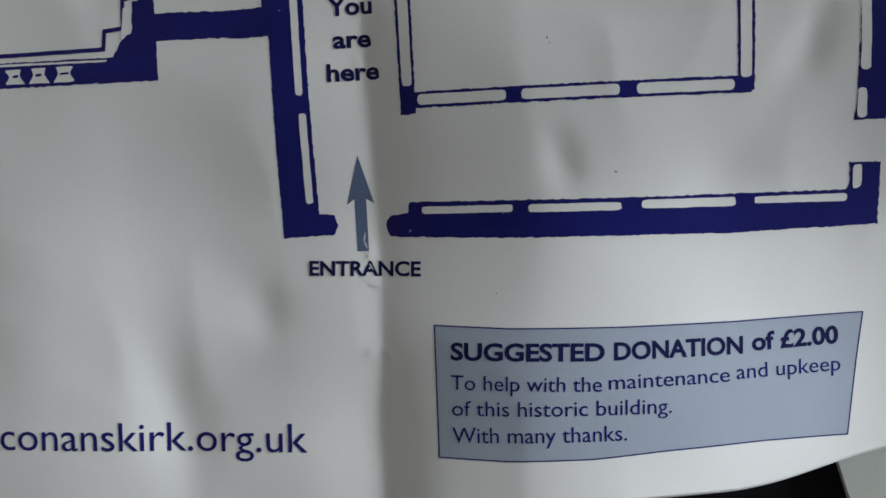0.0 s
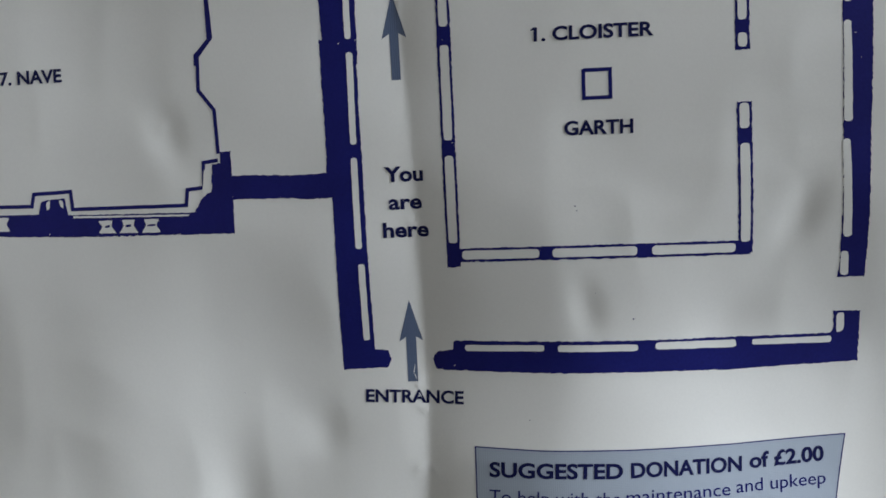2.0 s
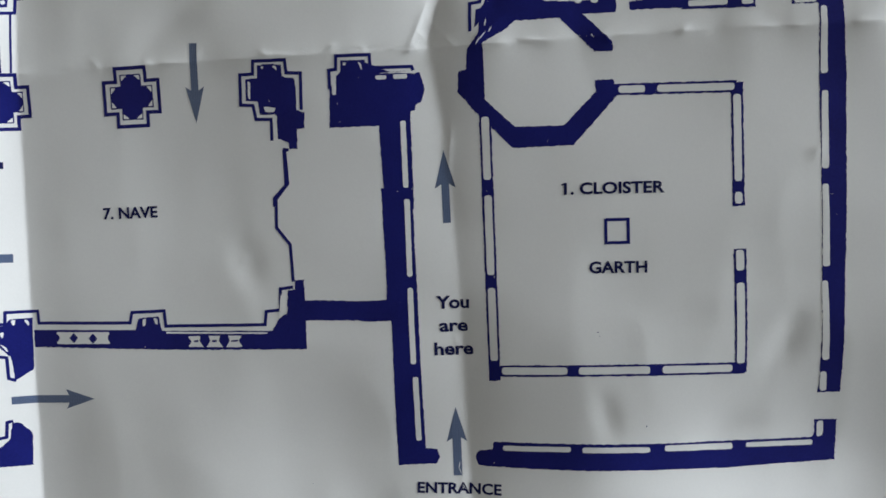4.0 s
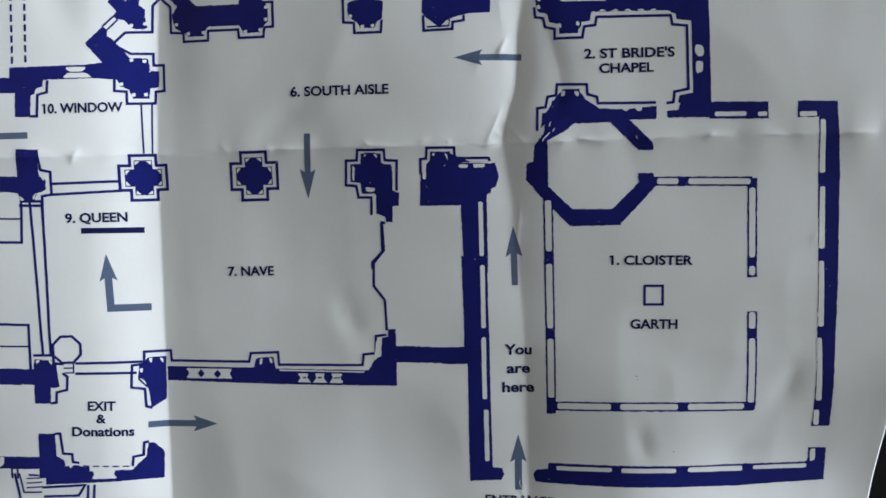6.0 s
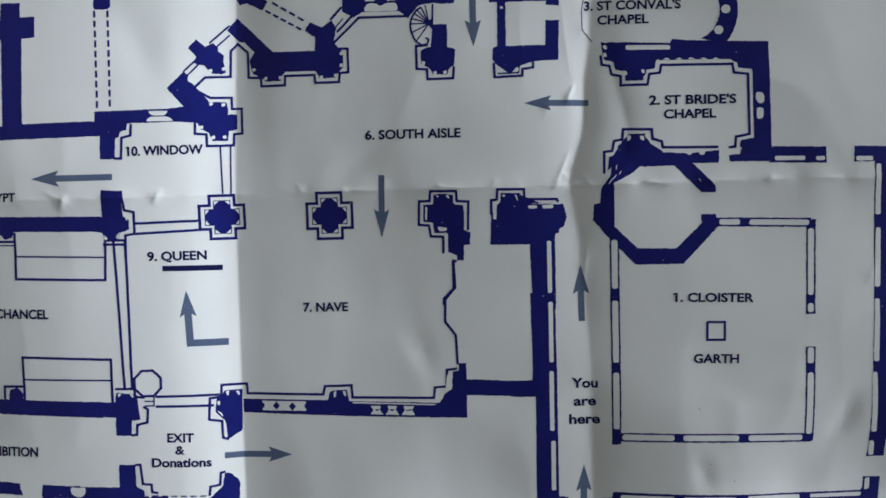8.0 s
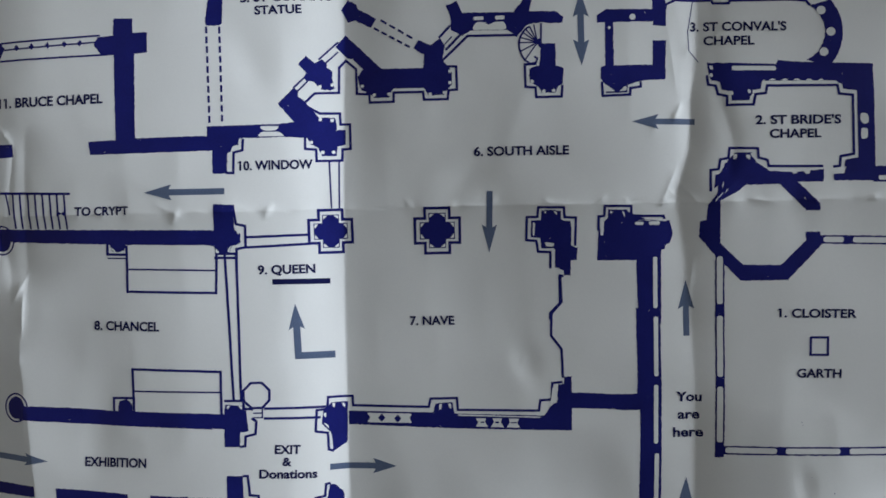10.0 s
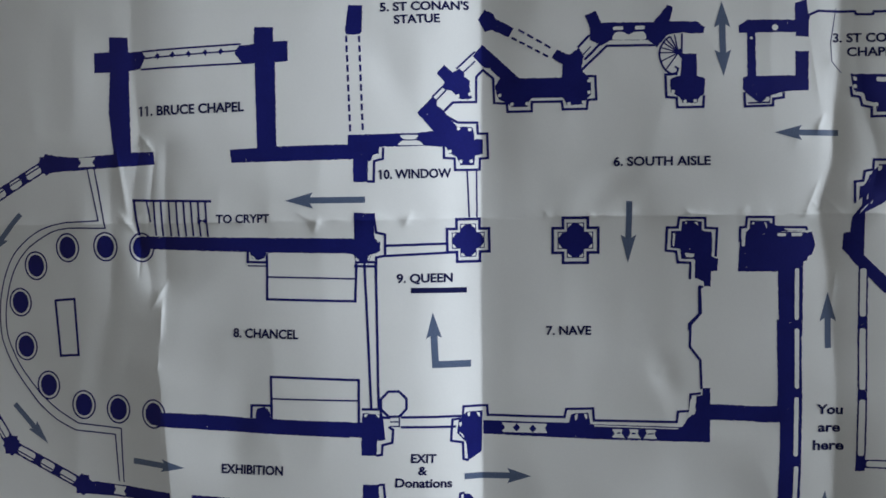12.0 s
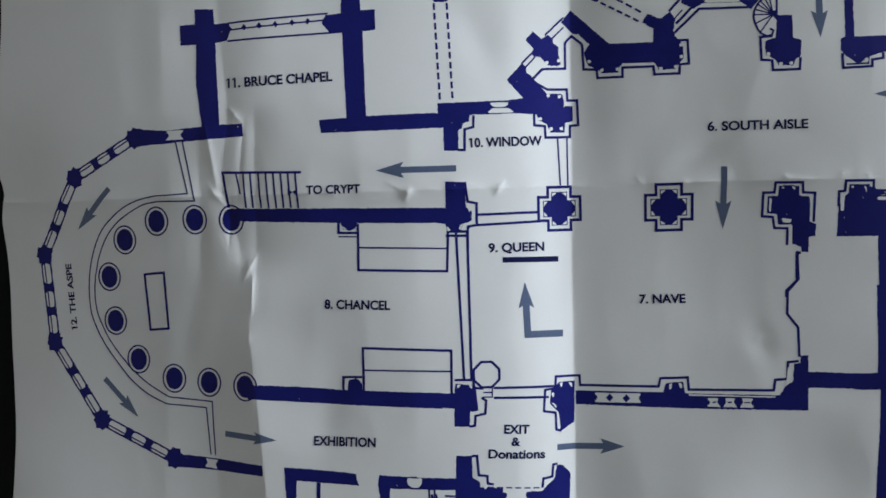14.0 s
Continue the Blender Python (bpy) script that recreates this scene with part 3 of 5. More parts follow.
wall([(-434.6, 279), (-422.8, 278.8), (-422.5, 269.8), (-413.6, 269.9), (-413.3, 257), (-421.4, 256.5), (-420.2, 203.6), (-376.7, 204.1), (-371.1, 201.9), (-371.2, 194.9), (-448.5, 193.9), (-449.5, 202), (-432.2, 202.7), (-434.2, 255.7), (-442.4, 256.6), (-447, 262.4), (-444.6, 267.4), (-434.9, 268.3)])
line([(-507.2, 265.6), (-443.1, 268.5)], 0.7)
line([(-506, 261.2), (-446, 264.3)], 0.6)
line([(-507.7, 254.2), (-437.7, 256.3)], 0.7)
wall([(-498.5, 262.4), (-496.8, 264.5), (-495.1, 262.3), (-496.8, 260.1)])
wall([(-488.6, 262.9), (-486.8, 264.9), (-485, 262.6), (-486.8, 260.5)])
wall([(-478, 263.3), (-476.3, 265.4), (-474.6, 263.1), (-476.3, 261)])
wall([(-467.3, 263.7), (-465.6, 265.8), (-464, 263.6), (-465.7, 261.5)])
wall([(-457.5, 264), (-455.8, 266.1), (-454.1, 263.9), (-455.8, 261.8)])
# wall to the crossing, window room
wall([(-375.7, 292.1), (-366.5, 291.9), (-367.2, 274.7), (-369, 273.3), (-376.8, 273.4), (-377.5, 276)])
dashes([(-376.8, 272.7), (-374.1, 210.2)], 0.8)
dashes([(-368.7, 272.5), (-366.3, 210.8)], 0.8)
wall([(-375.8, 209.9), (-318.4, 210.8), (-315.7, 202.7), (-356.3, 202.2), (-356.7, 198.3), (-360.5, 197), (-361.2, 193.9), (-363.3, 193.2), (-363.8, 180.6), (-372.6, 180.8), (-372.8, 195.5), (-375.9, 195.6)])
line([(-353.8, 201.8), (-354.2, 194.8), (-359.5, 193.5), (-359.9, 180.9), (-364.1, 181)], 0.8)
gap([(-343.8, 209.4), (-331.5, 209.4), (-333.6, 206.6), (-341.4, 206.6)])
gap([(-345.2, 203.1), (-342.5, 205.9), (-331.5, 205.9), (-328.1, 203)])
# angled chapel at the fold
wall([(-332.5, 223.5), (-322.7, 233.5), (-320, 231.4), (-320, 227.8), (-317.7, 226.1), (-307.6, 214.7), (-297.9, 214.4), (-296.9, 210.5), (-297, 194), (-299.1, 191.8), (-302.1, 190.4), (-306.1, 191.1), (-308.1, 195.4), (-312.4, 198.2), (-315, 201.8), (-327.8, 202.5), (-329.1, 206.8), (-331.1, 210.7), (-322.7, 211.8), (-325.7, 215.3)])
gap([(-308, 214.2), (-305.7, 214.6), (-305.7, 212.5), (-307.6, 212.3)])
gap([(-300.9, 213.6), (-298.5, 214), (-298.6, 211.9), (-300.5, 211.6)])
gap([(-313.6, 199.7), (-311.3, 200.1), (-311.3, 198), (-313.2, 197.8)])
gap([(-306.8, 193.5), (-304.5, 193.9), (-304.5, 191.7), (-306.4, 191.5)])
gap([(-300.3, 193.6), (-298, 194.1), (-298, 191.9), (-299.9, 191.7)])
line([(-316.1, 203.1), (-316.1, 195), (-309.5, 194.5), (-309.2, 187.3), (-293.8, 187.6), (-293.5, 194.5), (-288.4, 194.8), (-288.6, 210.3), (-294.6, 210.4), (-294.9, 217.3), (-307.1, 217.2), (-317.1, 222.8), (-310.2, 229.9), (-295.4, 230.5), (-295.2, 246.8), (-290.9, 251.2), (-284.5, 245.5), (-284, 229.6), (-276.1, 228.9), (-275.7, 223.7), (-260.6, 223.7), (-260.5, 229.5), (-241.9, 229.4), (-241.4, 224.4), (-226.6, 224.4), (-226, 230), (-220.7, 230.3), (-221, 245), (-229.5, 245.2), (-229.4, 249.1), (-213.6, 264.2), (-184.1, 263.7)], 0.8)
core([(-314, 200.3), (-313.6, 197.1), (-307.4, 196), (-306.6, 189.8), (-296.5, 189.8), (-296, 195.8), (-290.9, 197), (-290.8, 207.3), (-295.4, 207.8)])
wall([(-315.2, 253.8), (-310.2, 249.2), (-305.8, 251.8), (-302.7, 249), (-302.7, 246.5), (-299.4, 244), (-299.4, 238.6), (-298.1, 233.2), (-300.8, 232), (-306.2, 232.3), (-309.2, 235.5), (-311.2, 237.6), (-314.9, 237.9), (-317.3, 239.7), (-314.9, 242.6), (-320.3, 248.3)])
gap([(-308.2, 234.9), (-305.9, 235.4), (-305.9, 233.2), (-307.8, 233)])
gap([(-300.6, 236.3), (-298.3, 236.8), (-298.3, 234.6), (-300.2, 234.3)])
line([(-307.8, 251.4), (-295.8, 263)], 0.7)
line([(-304.1, 248.6), (-295.8, 256.8)], 0.6)
line([(-323.1, 233.2), (-316.6, 239.7)], 0.7)
line([(-320.7, 231), (-314.3, 237.6)], 0.6)
wall([(-297.2, 259.9), (-291.3, 267.7), (-267.9, 244.9), (-241.6, 244.6), (-241, 252.8), (-247.8, 257.4), (-244.5, 262.7), (-237.1, 259.2), (-230.6, 263.3), (-227.9, 257.8), (-229.8, 249.2), (-224.6, 243.6), (-224.2, 233.4), (-228.2, 228.6), (-235.6, 226.6), (-239.8, 228.9), (-241.9, 232.6), (-260, 232.7), (-264.3, 226.8), (-271.8, 226.6), (-281.4, 232.3), (-283.5, 240), (-280.2, 245.4), (-286.6, 252.2), (-289.8, 252.3)])
gap([(-281.8, 235.2), (-279.4, 235.5), (-279.5, 233.4), (-281.4, 233.2)])
gap([(-274.2, 229.3), (-271.8, 229.6), (-271.8, 227.5), (-273.8, 227.3)])
gap([(-264.7, 229.4), (-262.4, 229.8), (-262.4, 227.6), (-264.3, 227.5)])
gap([(-238.8, 228.7), (-236.4, 229), (-236.5, 226.9), (-238.4, 226.7)])
gap([(-229.8, 229.5), (-227.5, 229.8), (-227.5, 227.7), (-229.4, 227.5)])
gap([(-226.3, 235.6), (-224, 236), (-224, 233.8), (-225.9, 233.7)])
gap([(-226.1, 243), (-223.8, 243.3), (-223.8, 241.2), (-225.8, 241)])
core([(-282.6, 242.6), (-281.6, 231.5), (-274.6, 230.8), (-273.8, 226), (-262.6, 225.9), (-262.1, 231.5), (-240.6, 231.3), (-239.4, 226.5), (-228.2, 226.6), (-227.2, 232.2), (-223.2, 232.7), (-223.2, 242.4)])
wall([(-293.7, 283.7), (-289.8, 290.3), (-283.9, 287.2), (-282.9, 284.3), (-272.1, 277.9), (-275.5, 272.1), (-285.1, 276.9), (-289.5, 275.7)])
dashes([(-268.3, 276.2), (-246.6, 262.8)], 0.8)
dashes([(-272.7, 271.3), (-248.4, 257.4)], 0.8)
line([(-271.9, 277.6), (-275.3, 272.1)], 0.8)
line([(-231.6, 263.6), (-224.4, 271.2)], 0.8)
line([(-227.5, 255.6), (-216.7, 266.5)], 0.8)
line([(-229.6, 257.4), (-223.5, 264.2)], 0.5)
wall([(-226.9, 283.9), (-220.1, 286.8), (-216.8, 279.1), (-184.7, 278.3), (-176.1, 289.1), (-172.8, 287.2), (-175.1, 278.5), (-158.6, 277.8), (-153.9, 274), (-154.6, 270.2), (-161.9, 270.4), (-168.2, 271.1), (-176.6, 269.9), (-183.1, 262.2), (-188.2, 267.1), (-211.4, 267.6), (-216.7, 264.3), (-224.1, 268.5), (-223.9, 276.1)])
gap([(-209.7, 276.2), (-203.3, 276.4), (-203.4, 274), (-209.7, 274.1)])
gap([(-196.3, 276.4), (-190.2, 276.3), (-190.3, 274), (-196, 273.8)])
gap([(-211.1, 267.8), (-208, 273.1), (-202.6, 272.5), (-200.1, 270.4), (-197.5, 272.3), (-190.3, 272.7), (-188.8, 267.4)])
# spiral stair
line([(-170.2, 258.5), (-174.9, 268.8)], 0.5)
line([(-170.2, 258.5), (-179.2, 265.1)], 0.5)
line([(-170.2, 258.5), (-181.7, 258.7)], 0.5)
line([(-170.2, 258.5), (-181, 253.1)], 0.5)
line([(-170.2, 258.5), (-178.1, 247.8)], 0.5)
line([(-170.2, 258.5), (-177.5, 267.2)], 0.5)
line([(-170.2, 258.5), (-181, 262.1)], 0.5)
line([(-170.2, 258.5), (-172.4, 270)], 0.5)
line([(-174.9, 268.8), (-177.5, 267.2), (-179.2, 265.1), (-181, 262.1), (-181.7, 258.7), (-181.6, 255.7), (-181, 253.1), (-179.9, 250), (-178.1, 247.3), (-174.8, 245.1), (-171.5, 245.8), (-170.5, 248.4), (-172.6, 249.7)], 0.7)
line([(-167.8, 270.6), (-168.2, 257.3)], 0.7)
wall([(-172.7, 260.5), (-168.1, 261), (-167.7, 257.8), (-159.2, 257.5), (-159.3, 243.5), (-154.6, 241.9), (-155.3, 232.1), (-158, 230.7), (-160.2, 226.5), (-167.5, 226.7), (-170.5, 230.4), (-174.6, 233.3), (-175.9, 237.6), (-174.9, 242.5), (-169.5, 243.8), (-168.3, 254.5)])
line([(-171.1, 245), (-178.4, 244.8), (-178.2, 230.6), (-172, 230), (-171.7, 224), (-156.2, 224), (-155.5, 231.2)], 0.8)
core([(-176.2, 242.5), (-176.1, 232.7), (-169.8, 231.9), (-169.2, 226.3), (-158.8, 226.4), (-157.5, 240)])
gap([(-175.4, 234.8), (-173.1, 235.2), (-173.1, 233), (-175, 232.9)])
gap([(-168.3, 228.4), (-166, 228.8), (-166, 226.6), (-167.9, 226.5)])
gap([(-162.2, 228.7), (-159.9, 229), (-160, 226.9), (-161.9, 226.7)])
# small square cell and lancet chapel
wall([(-133.2, 274.4), (-128.1, 277.9), (-99.3, 277.1), (-99, 287.6), (-91.9, 289.5), (-90.6, 277.4), (-91.2, 266.2), (-99, 266.9), (-98.9, 269.3), (-133.3, 269.9)])
wall([(-128.4, 270.1), (-123.4, 270), (-123.8, 242.5), (-100, 242.5), (-99.4, 257.6), (-91.4, 257.4), (-92.5, 233.1), (-107.1, 232.5), (-116.1, 230.1), (-122.2, 225.2), (-129.8, 231.5), (-132, 234.6), (-131.8, 241.7), (-129, 242.6)])
spot((-111.5, 272.6), 1.9)
spot((-125.9, 266.4), 0.9)
gap([(-129.4, 230.3), (-127.1, 229.8), (-127.8, 227.4), (-129.3, 227.8)])
gap([(-118.5, 229.4), (-116.1, 228.9), (-116.8, 226.5), (-118.4, 226.9)])
line([(-131.3, 232.6), (-131.1, 223.7), (-114.4, 224), (-114.2, 228), (-107.8, 228.9), (-107.7, 232.1)], 0.8)
line([(-129.2, 225.8), (-116.6, 225.9), (-116.1, 230.7)], 0.6)
line([(-92.4, 272.9), (-90.5, 279.8), (-84.9, 282.4), (-62.8, 281.4), (-61.9, 279.5), (-52.6, 278.9), (-52, 280.6), (-16.3, 279.2), (-7.9, 278.2), (-5.3, 275.1)], 0.8)
wall([(6.5, 278), (8.6, 275.1), (10.3, 271.9), (11.7, 268.6), (12.6, 265.1), (13.1, 261.5), (13.2, 257.9), (12.9, 254.3), (12.2, 250.7), (11, 247.3), (9.5, 244.1), (7.6, 241.1), (5.3, 238.3), (-8.4, 241.6), (-5.9, 243), (-3.6, 244.7), (-1.5, 246.7), (0.1, 249.1), (1.4, 251.7), (2.3, 254.5), (2.8, 257.4), (2.8, 260.3), (2.4, 263.2), (1.5, 266.1), (0.2, 268.7), (-1.4, 271.2), (-3.4, 273.3), (-5.7, 275.1)])
spot((0.9, 271.8), 2.6)
spot((6.3, 258.6), 2.6)
spot((1.9, 246.4), 2.6)
line([(-73.5, 283.7), (-77.5, 262.7), (-77.4, 250.7), (-71.6, 243.3)], 0.3)
# chapel with the east window
wall([(-66.7, 242.6), (-52.7, 241.8), (-26.4, 239.9), (-24.8, 242.2), (-14.8, 241.1), (0.6, 240), (29.9, 238.4), (30.6, 176.2), (34.6, 176.3), (34.5, 167.7), (5.9, 168.4), (6, 172.3), (12.3, 172.6), (13.7, 176.9), (19.5, 177.6), (21.6, 183.3), (21.9, 219.6), (18.8, 224.3), (10, 226.9), (5.7, 230.5), (-22, 230), (-33.1, 230.9), (-36.3, 228.7), (-40.4, 227.2), (-41.1, 221.9), (-43.7, 219), (-50.4, 219.2), (-53.1, 222.4), (-53.3, 227.1), (-57.7, 228.9), (-61.5, 231), (-65.3, 232.4)])
gap([(-52.3, 239.9), (-26.5, 238.8), (-26.2, 236), (-52.4, 237.1)])
gap([(22, 209), (26.4, 208.1), (27, 202.9), (23.9, 201.6), (21.9, 204.4)])
gap([(22.3, 199.9), (26.5, 199.1), (26, 193.4), (22.4, 192.6)])
line([(27.5, 209.2), (27.7, 192.9)], 0.5)
gap([(-65.4, 240.9), (-63.4, 240.6), (-63.2, 238), (-65.3, 238.5)])
gap([(-65.6, 236.2), (-63.6, 235.9), (-63.5, 233.3), (-65.5, 233.8)])
gap([(-54.1, 224.5), (-52.1, 224.2), (-52, 221.6), (-54, 222.2)])
gap([(-43.8, 225), (-41.9, 224.7), (-41.8, 222.1), (-43.7, 222.7)])
gap([(-31.1, 230.1), (-28.6, 231.4), (-26.2, 229.9)])
gap([(-24, 229.8), (-21.5, 231.1), (-19.1, 229.7)])
gap([(-16.9, 229.6), (-14.4, 230.9), (-12, 229.4)])
gap([(-9.8, 229.3), (-7.3, 230.6), (-4.9, 229.1)])
gap([(-2.7, 229), (-0.2, 230.3), (2.1, 228.8)])
line([(-67, 234.8), (-66.6, 228.9), (-62.1, 228), (-61.2, 222.8), (-55.8, 221.3), (-56, 215.8), (-40.4, 215.6), (-39.1, 221.8), (-33, 222.3), (-32.1, 226.9), (8.9, 225.8), (9.8, 220.7), (17.7, 219.6), (18.1, 184.1), (10.3, 182.9), (9.7, 177), (5.7, 176.6)], 0.8)
core([(-66, 241), (-65, 230.8), (-60.4, 230.2), (-59.4, 224.9), (-53.9, 223.4), (-53.9, 217.8), (-42.4, 217.6), (-41.3, 223.8), (-35.2, 224.4), (-34.3, 229.2), (-33, 238)])
core([(-34, 238), (-34, 229.3), (10.8, 228.0), (11.8, 222.8), (19.6, 221.8), (20.0, 182.5), (12.3, 181.2), (11.8, 176), (25, 176), (25, 236)])
wall([(29.3, 176.5), (61.6, 175.5), (61.9, 166), (29.2, 167.1)])
gap([(32.4, 170.8), (49.7, 170.4), (49.7, 167.9), (32.4, 168.3)])
gap([(55.9, 170), (60.9, 170), (60.9, 167.5), (55.9, 167.6)])
# octagonal vestry
wall([(-55.4, 183.4), (-50, 186.4), (-43.6, 186.2), (-39.4, 180.2), (-32.1, 175), (-19.3, 173.9), (0.3, 175.3), (0.1, 167.8), (-15.1, 167.9), (-2.1, 154.6), (-2, 150.4), (-10.1, 150.6), (-25.9, 166.8), (-46.2, 166.8), (-51.7, 162.6), (-61.6, 157.5), (-61.4, 131.6), (-48, 118.2), (-25.3, 117.6), (-10.2, 132.3), (-10.7, 137.7), (-2, 137.5), (-1, 129.5), (-21.2, 108.3), (-49.2, 108.3), (-68.4, 128.5), (-70.5, 131.9), (-74.1, 135.3), (-73.5, 145), (-69.6, 146), (-69.1, 154.6), (-63.6, 161.9), (-62.2, 172.8)])
gap([(-19.2, 176.5), (-15, 176.3), (-15.5, 172.9), (-18.5, 173)])
gap([(-11.8, 176.2), (-7.6, 176.1), (-8, 172.6), (-11.2, 172.8)])
gap([(-45.8, 185.2), (-43, 185.1), (-43.5, 181.9), (-45.2, 183)])
gap([(-52.8, 185.5), (-50.7, 185.8), (-51.2, 182.8), (-53.3, 182.4)])
line([(-67.2, 163.2), (-66.8, 176.3), (-62.1, 176.7), (-60.8, 182.6), (-55.9, 183.4), (-55.3, 189.5), (-38.6, 188.8), (-38.3, 183.2), (-33, 181.5), (-32.5, 177.8), (-0.1, 177.1)], 0.8)
core([(-65.4, 164.2), (-64.7, 173.8), (-60, 174.9), (-58.9, 180.9), (-53.8, 181.6), (-52.8, 187.2), (-41.2, 186.7)])
# outer cloister wall
wall([(77.7, 175.5), (99.3, 174.8), (101.1, 136.5), (100, 40.2), (101.3, -13.4), (90.3, -13.1), (91, -8), (89.8, 43.6), (89.3, 130.5), (89.3, 166), (77.6, 166.4)])
gap([(78.6, 169.5), (88.2, 169.2), (88.1, 166.7), (78.6, 166.7)])
gap([(89.9, 164.8), (92.7, 164.7), (93, 134.9), (89.9, 135)])
gap([(90.3, 127.4), (93.1, 127.3), (92.9, 92.3), (89.7, 92.3)])
gap([(89.8, 85.3), (92.6, 85.2), (93.2, 47.5), (90, 47.6)])
gap([(89.6, 41), (92.4, 41), (94.7, 3.1), (91.4, 3.1)])
gap([(91.1, -2.6), (94, -2.6), (94.9, -12.5), (91.6, -12.4)])
wall([(-72.5, -41.3), (-72.3, -38.8), (-70.5, -37.3), (-64.2, -36.5), (-63.6, -32.7), (-25.8, -34), (11.4, -35.3), (90.1, -36.7), (91.4, -34.2), (90.5, -27.3), (101.4, -27.5), (102.6, -49.3), (51.3, -49.8), (11.1, -48.5), (-28.4, -47.2), (-71, -44.8)])
gap([(-59, -34.6), (-26.5, -35.6), (-26.6, -38.1), (-59.1, -37.2)])
gap([(-21, -35.8), (11.3, -36.8), (11.3, -39.6), (-21.1, -38.6)])
gap([(18.4, -36.4), (51.5, -37.2), (51.6, -40.4), (18.4, -39.5)])
gap([(58.1, -37.5), (90.8, -37.9), (91, -40.7), (58.2, -39.9)])
gap([(92, -28.2), (95.1, -28.1), (95.7, -35.8), (92.7, -36.8)])
# garth arcade
arcade((-61.7, 124.5), (-61.7, 2.8), 5.6, [(0.25, 0.31), (0.62, 0.67), (0.96, 1.04)])
arcade((-61.7, 2.8), (53.5, 0.7), 5.6, [(-0.02, 0.03), (0.3, 0.345), (0.635, 0.685), (0.97, 1.02)])
arcade((53.0, 130.9), (52.7, 76.8), 5.4, [(-0.04, 0.06), (0.79, 0.88)])
arcade((53.0, 57.2), (53.8, 0.7), 5.7, [(0.18, 0.28), (0.96, 1.04)])
arcade((-1.5, 132.8), (53.0, 131.2), 5.3, [(-0.02, 0.03), (0.25, 0.35)])
line([(-7.5, 73.1), (2.7, 72.9), (2.7, 62.1), (-7.6, 62.3), (-7.5, 73.5)], 0.75)
# west wall of the walk
wall([(-135.1, 140.5), (-130.6, 147.3), (-125.4, 152.8), (-119.2, 152.6), (-115.8, 146.9), (-94.2, 145.7), (-91.5, 146.3), (-89.6, 138.1), (-91.4, 132.2), (-94.2, 131.3), (-94.6, 128.5), (-96.9, 128), (-97.1, 82.1), (-99.1, 81.9), (-102.9, 82.8), (-111.2, 82.4), (-112.1, 121.9), (-136.1, 122.3)])
wall([(-111.5, 53), (-97.3, 52.8), (-97.2, 1.3), (-96.9, -35.2), (-91.2, -36.1), (-90.1, -39.5), (-91.7, -43.2), (-110.6, -43.5), (-110.7, -22.3), (-110.4, 28.6), (-122.5, 28.7), (-126.8, 29.3), (-139.4, 29.7), (-153, 30.1), (-152.8, 39.9), (-139.2, 39.5), (-126.6, 38.7), (-112.4, 38.8)])
wall([(-112.6, 92.4), (-97.6, 92.1), (-97.5, 48.3), (-111.9, 48.5)])
gap([(-101.9, 123.9), (-99.3, 123.8), (-99.3, 92.1), (-101.9, 92.2)])
gap([(-101.7, 86.8), (-99, 86.7), (-99.2, 49.7), (-101.8, 49.7)])
gap([(-102, 44.3), (-99.3, 44.3), (-99.4, 7.2), (-102.1, 7.2)])
gap([(-101.5, 0.9), (-98.8, 0.8), (-98.7, -31.4), (-101.4, -31.4)])
gap([(-134, 147.2), (-131.6, 147.3), (-132.1, 137.6), (-133.9, 137.6)])
gap([(-112.8, 145.6), (-107.3, 145.4), (-107.6, 143.6), (-112.6, 143.7)])
gap([(-104.5, 145.6), (-97.5, 145.7), (-97.8, 143.4), (-104.1, 143.5)])
gap([(-128.2, 152.5), (-126.4, 152.4), (-126.7, 151.2), (-128, 151)])
gap([(-120.9, 152.5), (-119.2, 151.7), (-119, 148), (-120.2, 150.8)])
line([(-135.1, 140.5), (-135, 149.3), (-131.6, 149.5), (-131.1, 155.7), (-115.1, 155.4), (-115, 149.4), (-95.4, 148.9), (-94.8, 147)], 0.8)
core([(-134.2, 146.2), (-130.1, 147.3), (-129.7, 154.1), (-116.9, 153.8), (-116.5, 147.2), (-96.7, 147)])
# nave piers
wall([(-168.9, 152.4), (-167.1, 154), (-162, 153.8), (-159.3, 152.1), (-158.4, 148.1), (-155.9, 146.8), (-151.9, 146), (-150.6, 130.9), (-148.1, 130.2), (-148.3, 122.8), (-152.1, 122.4), (-152.4, 113.2), (-156.3, 113.3), (-156.9, 116.4), (-158.8, 117.5), (-161.9, 118.5), (-161.6, 129.2), (-164.7, 131.9), (-168.5, 134.2), (-173.8, 139.1), (-173.7, 142.8), (-170, 145.3)])
line([(-164.8, 117.6), (-164.5, 127.8), (-172.1, 128.2), (-173.2, 134.9), (-179.3, 135.4), (-178.8, 149.7), (-172.4, 149.7), (-171.8, 155.7), (-156.1, 155.3), (-155.8, 149.3), (-148.8, 148.8), (-149.4, 131.5)], 0.8)
core([(-163.1, 129.3), (-170.5, 129.7), (-171.3, 136.1), (-177.2, 136.6), (-176.8, 148), (-170.9, 148.2), (-170.4, 154.2), (-157.4, 153.8), (-157.4, 147.8), (-151.3, 147.1)])
gap([(-163.9, 128.7), (-161.9, 128.6), (-161.9, 119.1), (-163.7, 119.1)])
gap([(-151.4, 146), (-150.1, 146), (-150.6, 131.5), (-151.8, 131.5)])
gap([(-175.1, 146.7), (-173.8, 145.7), (-174.4, 137.8), (-175.4, 138.5)])
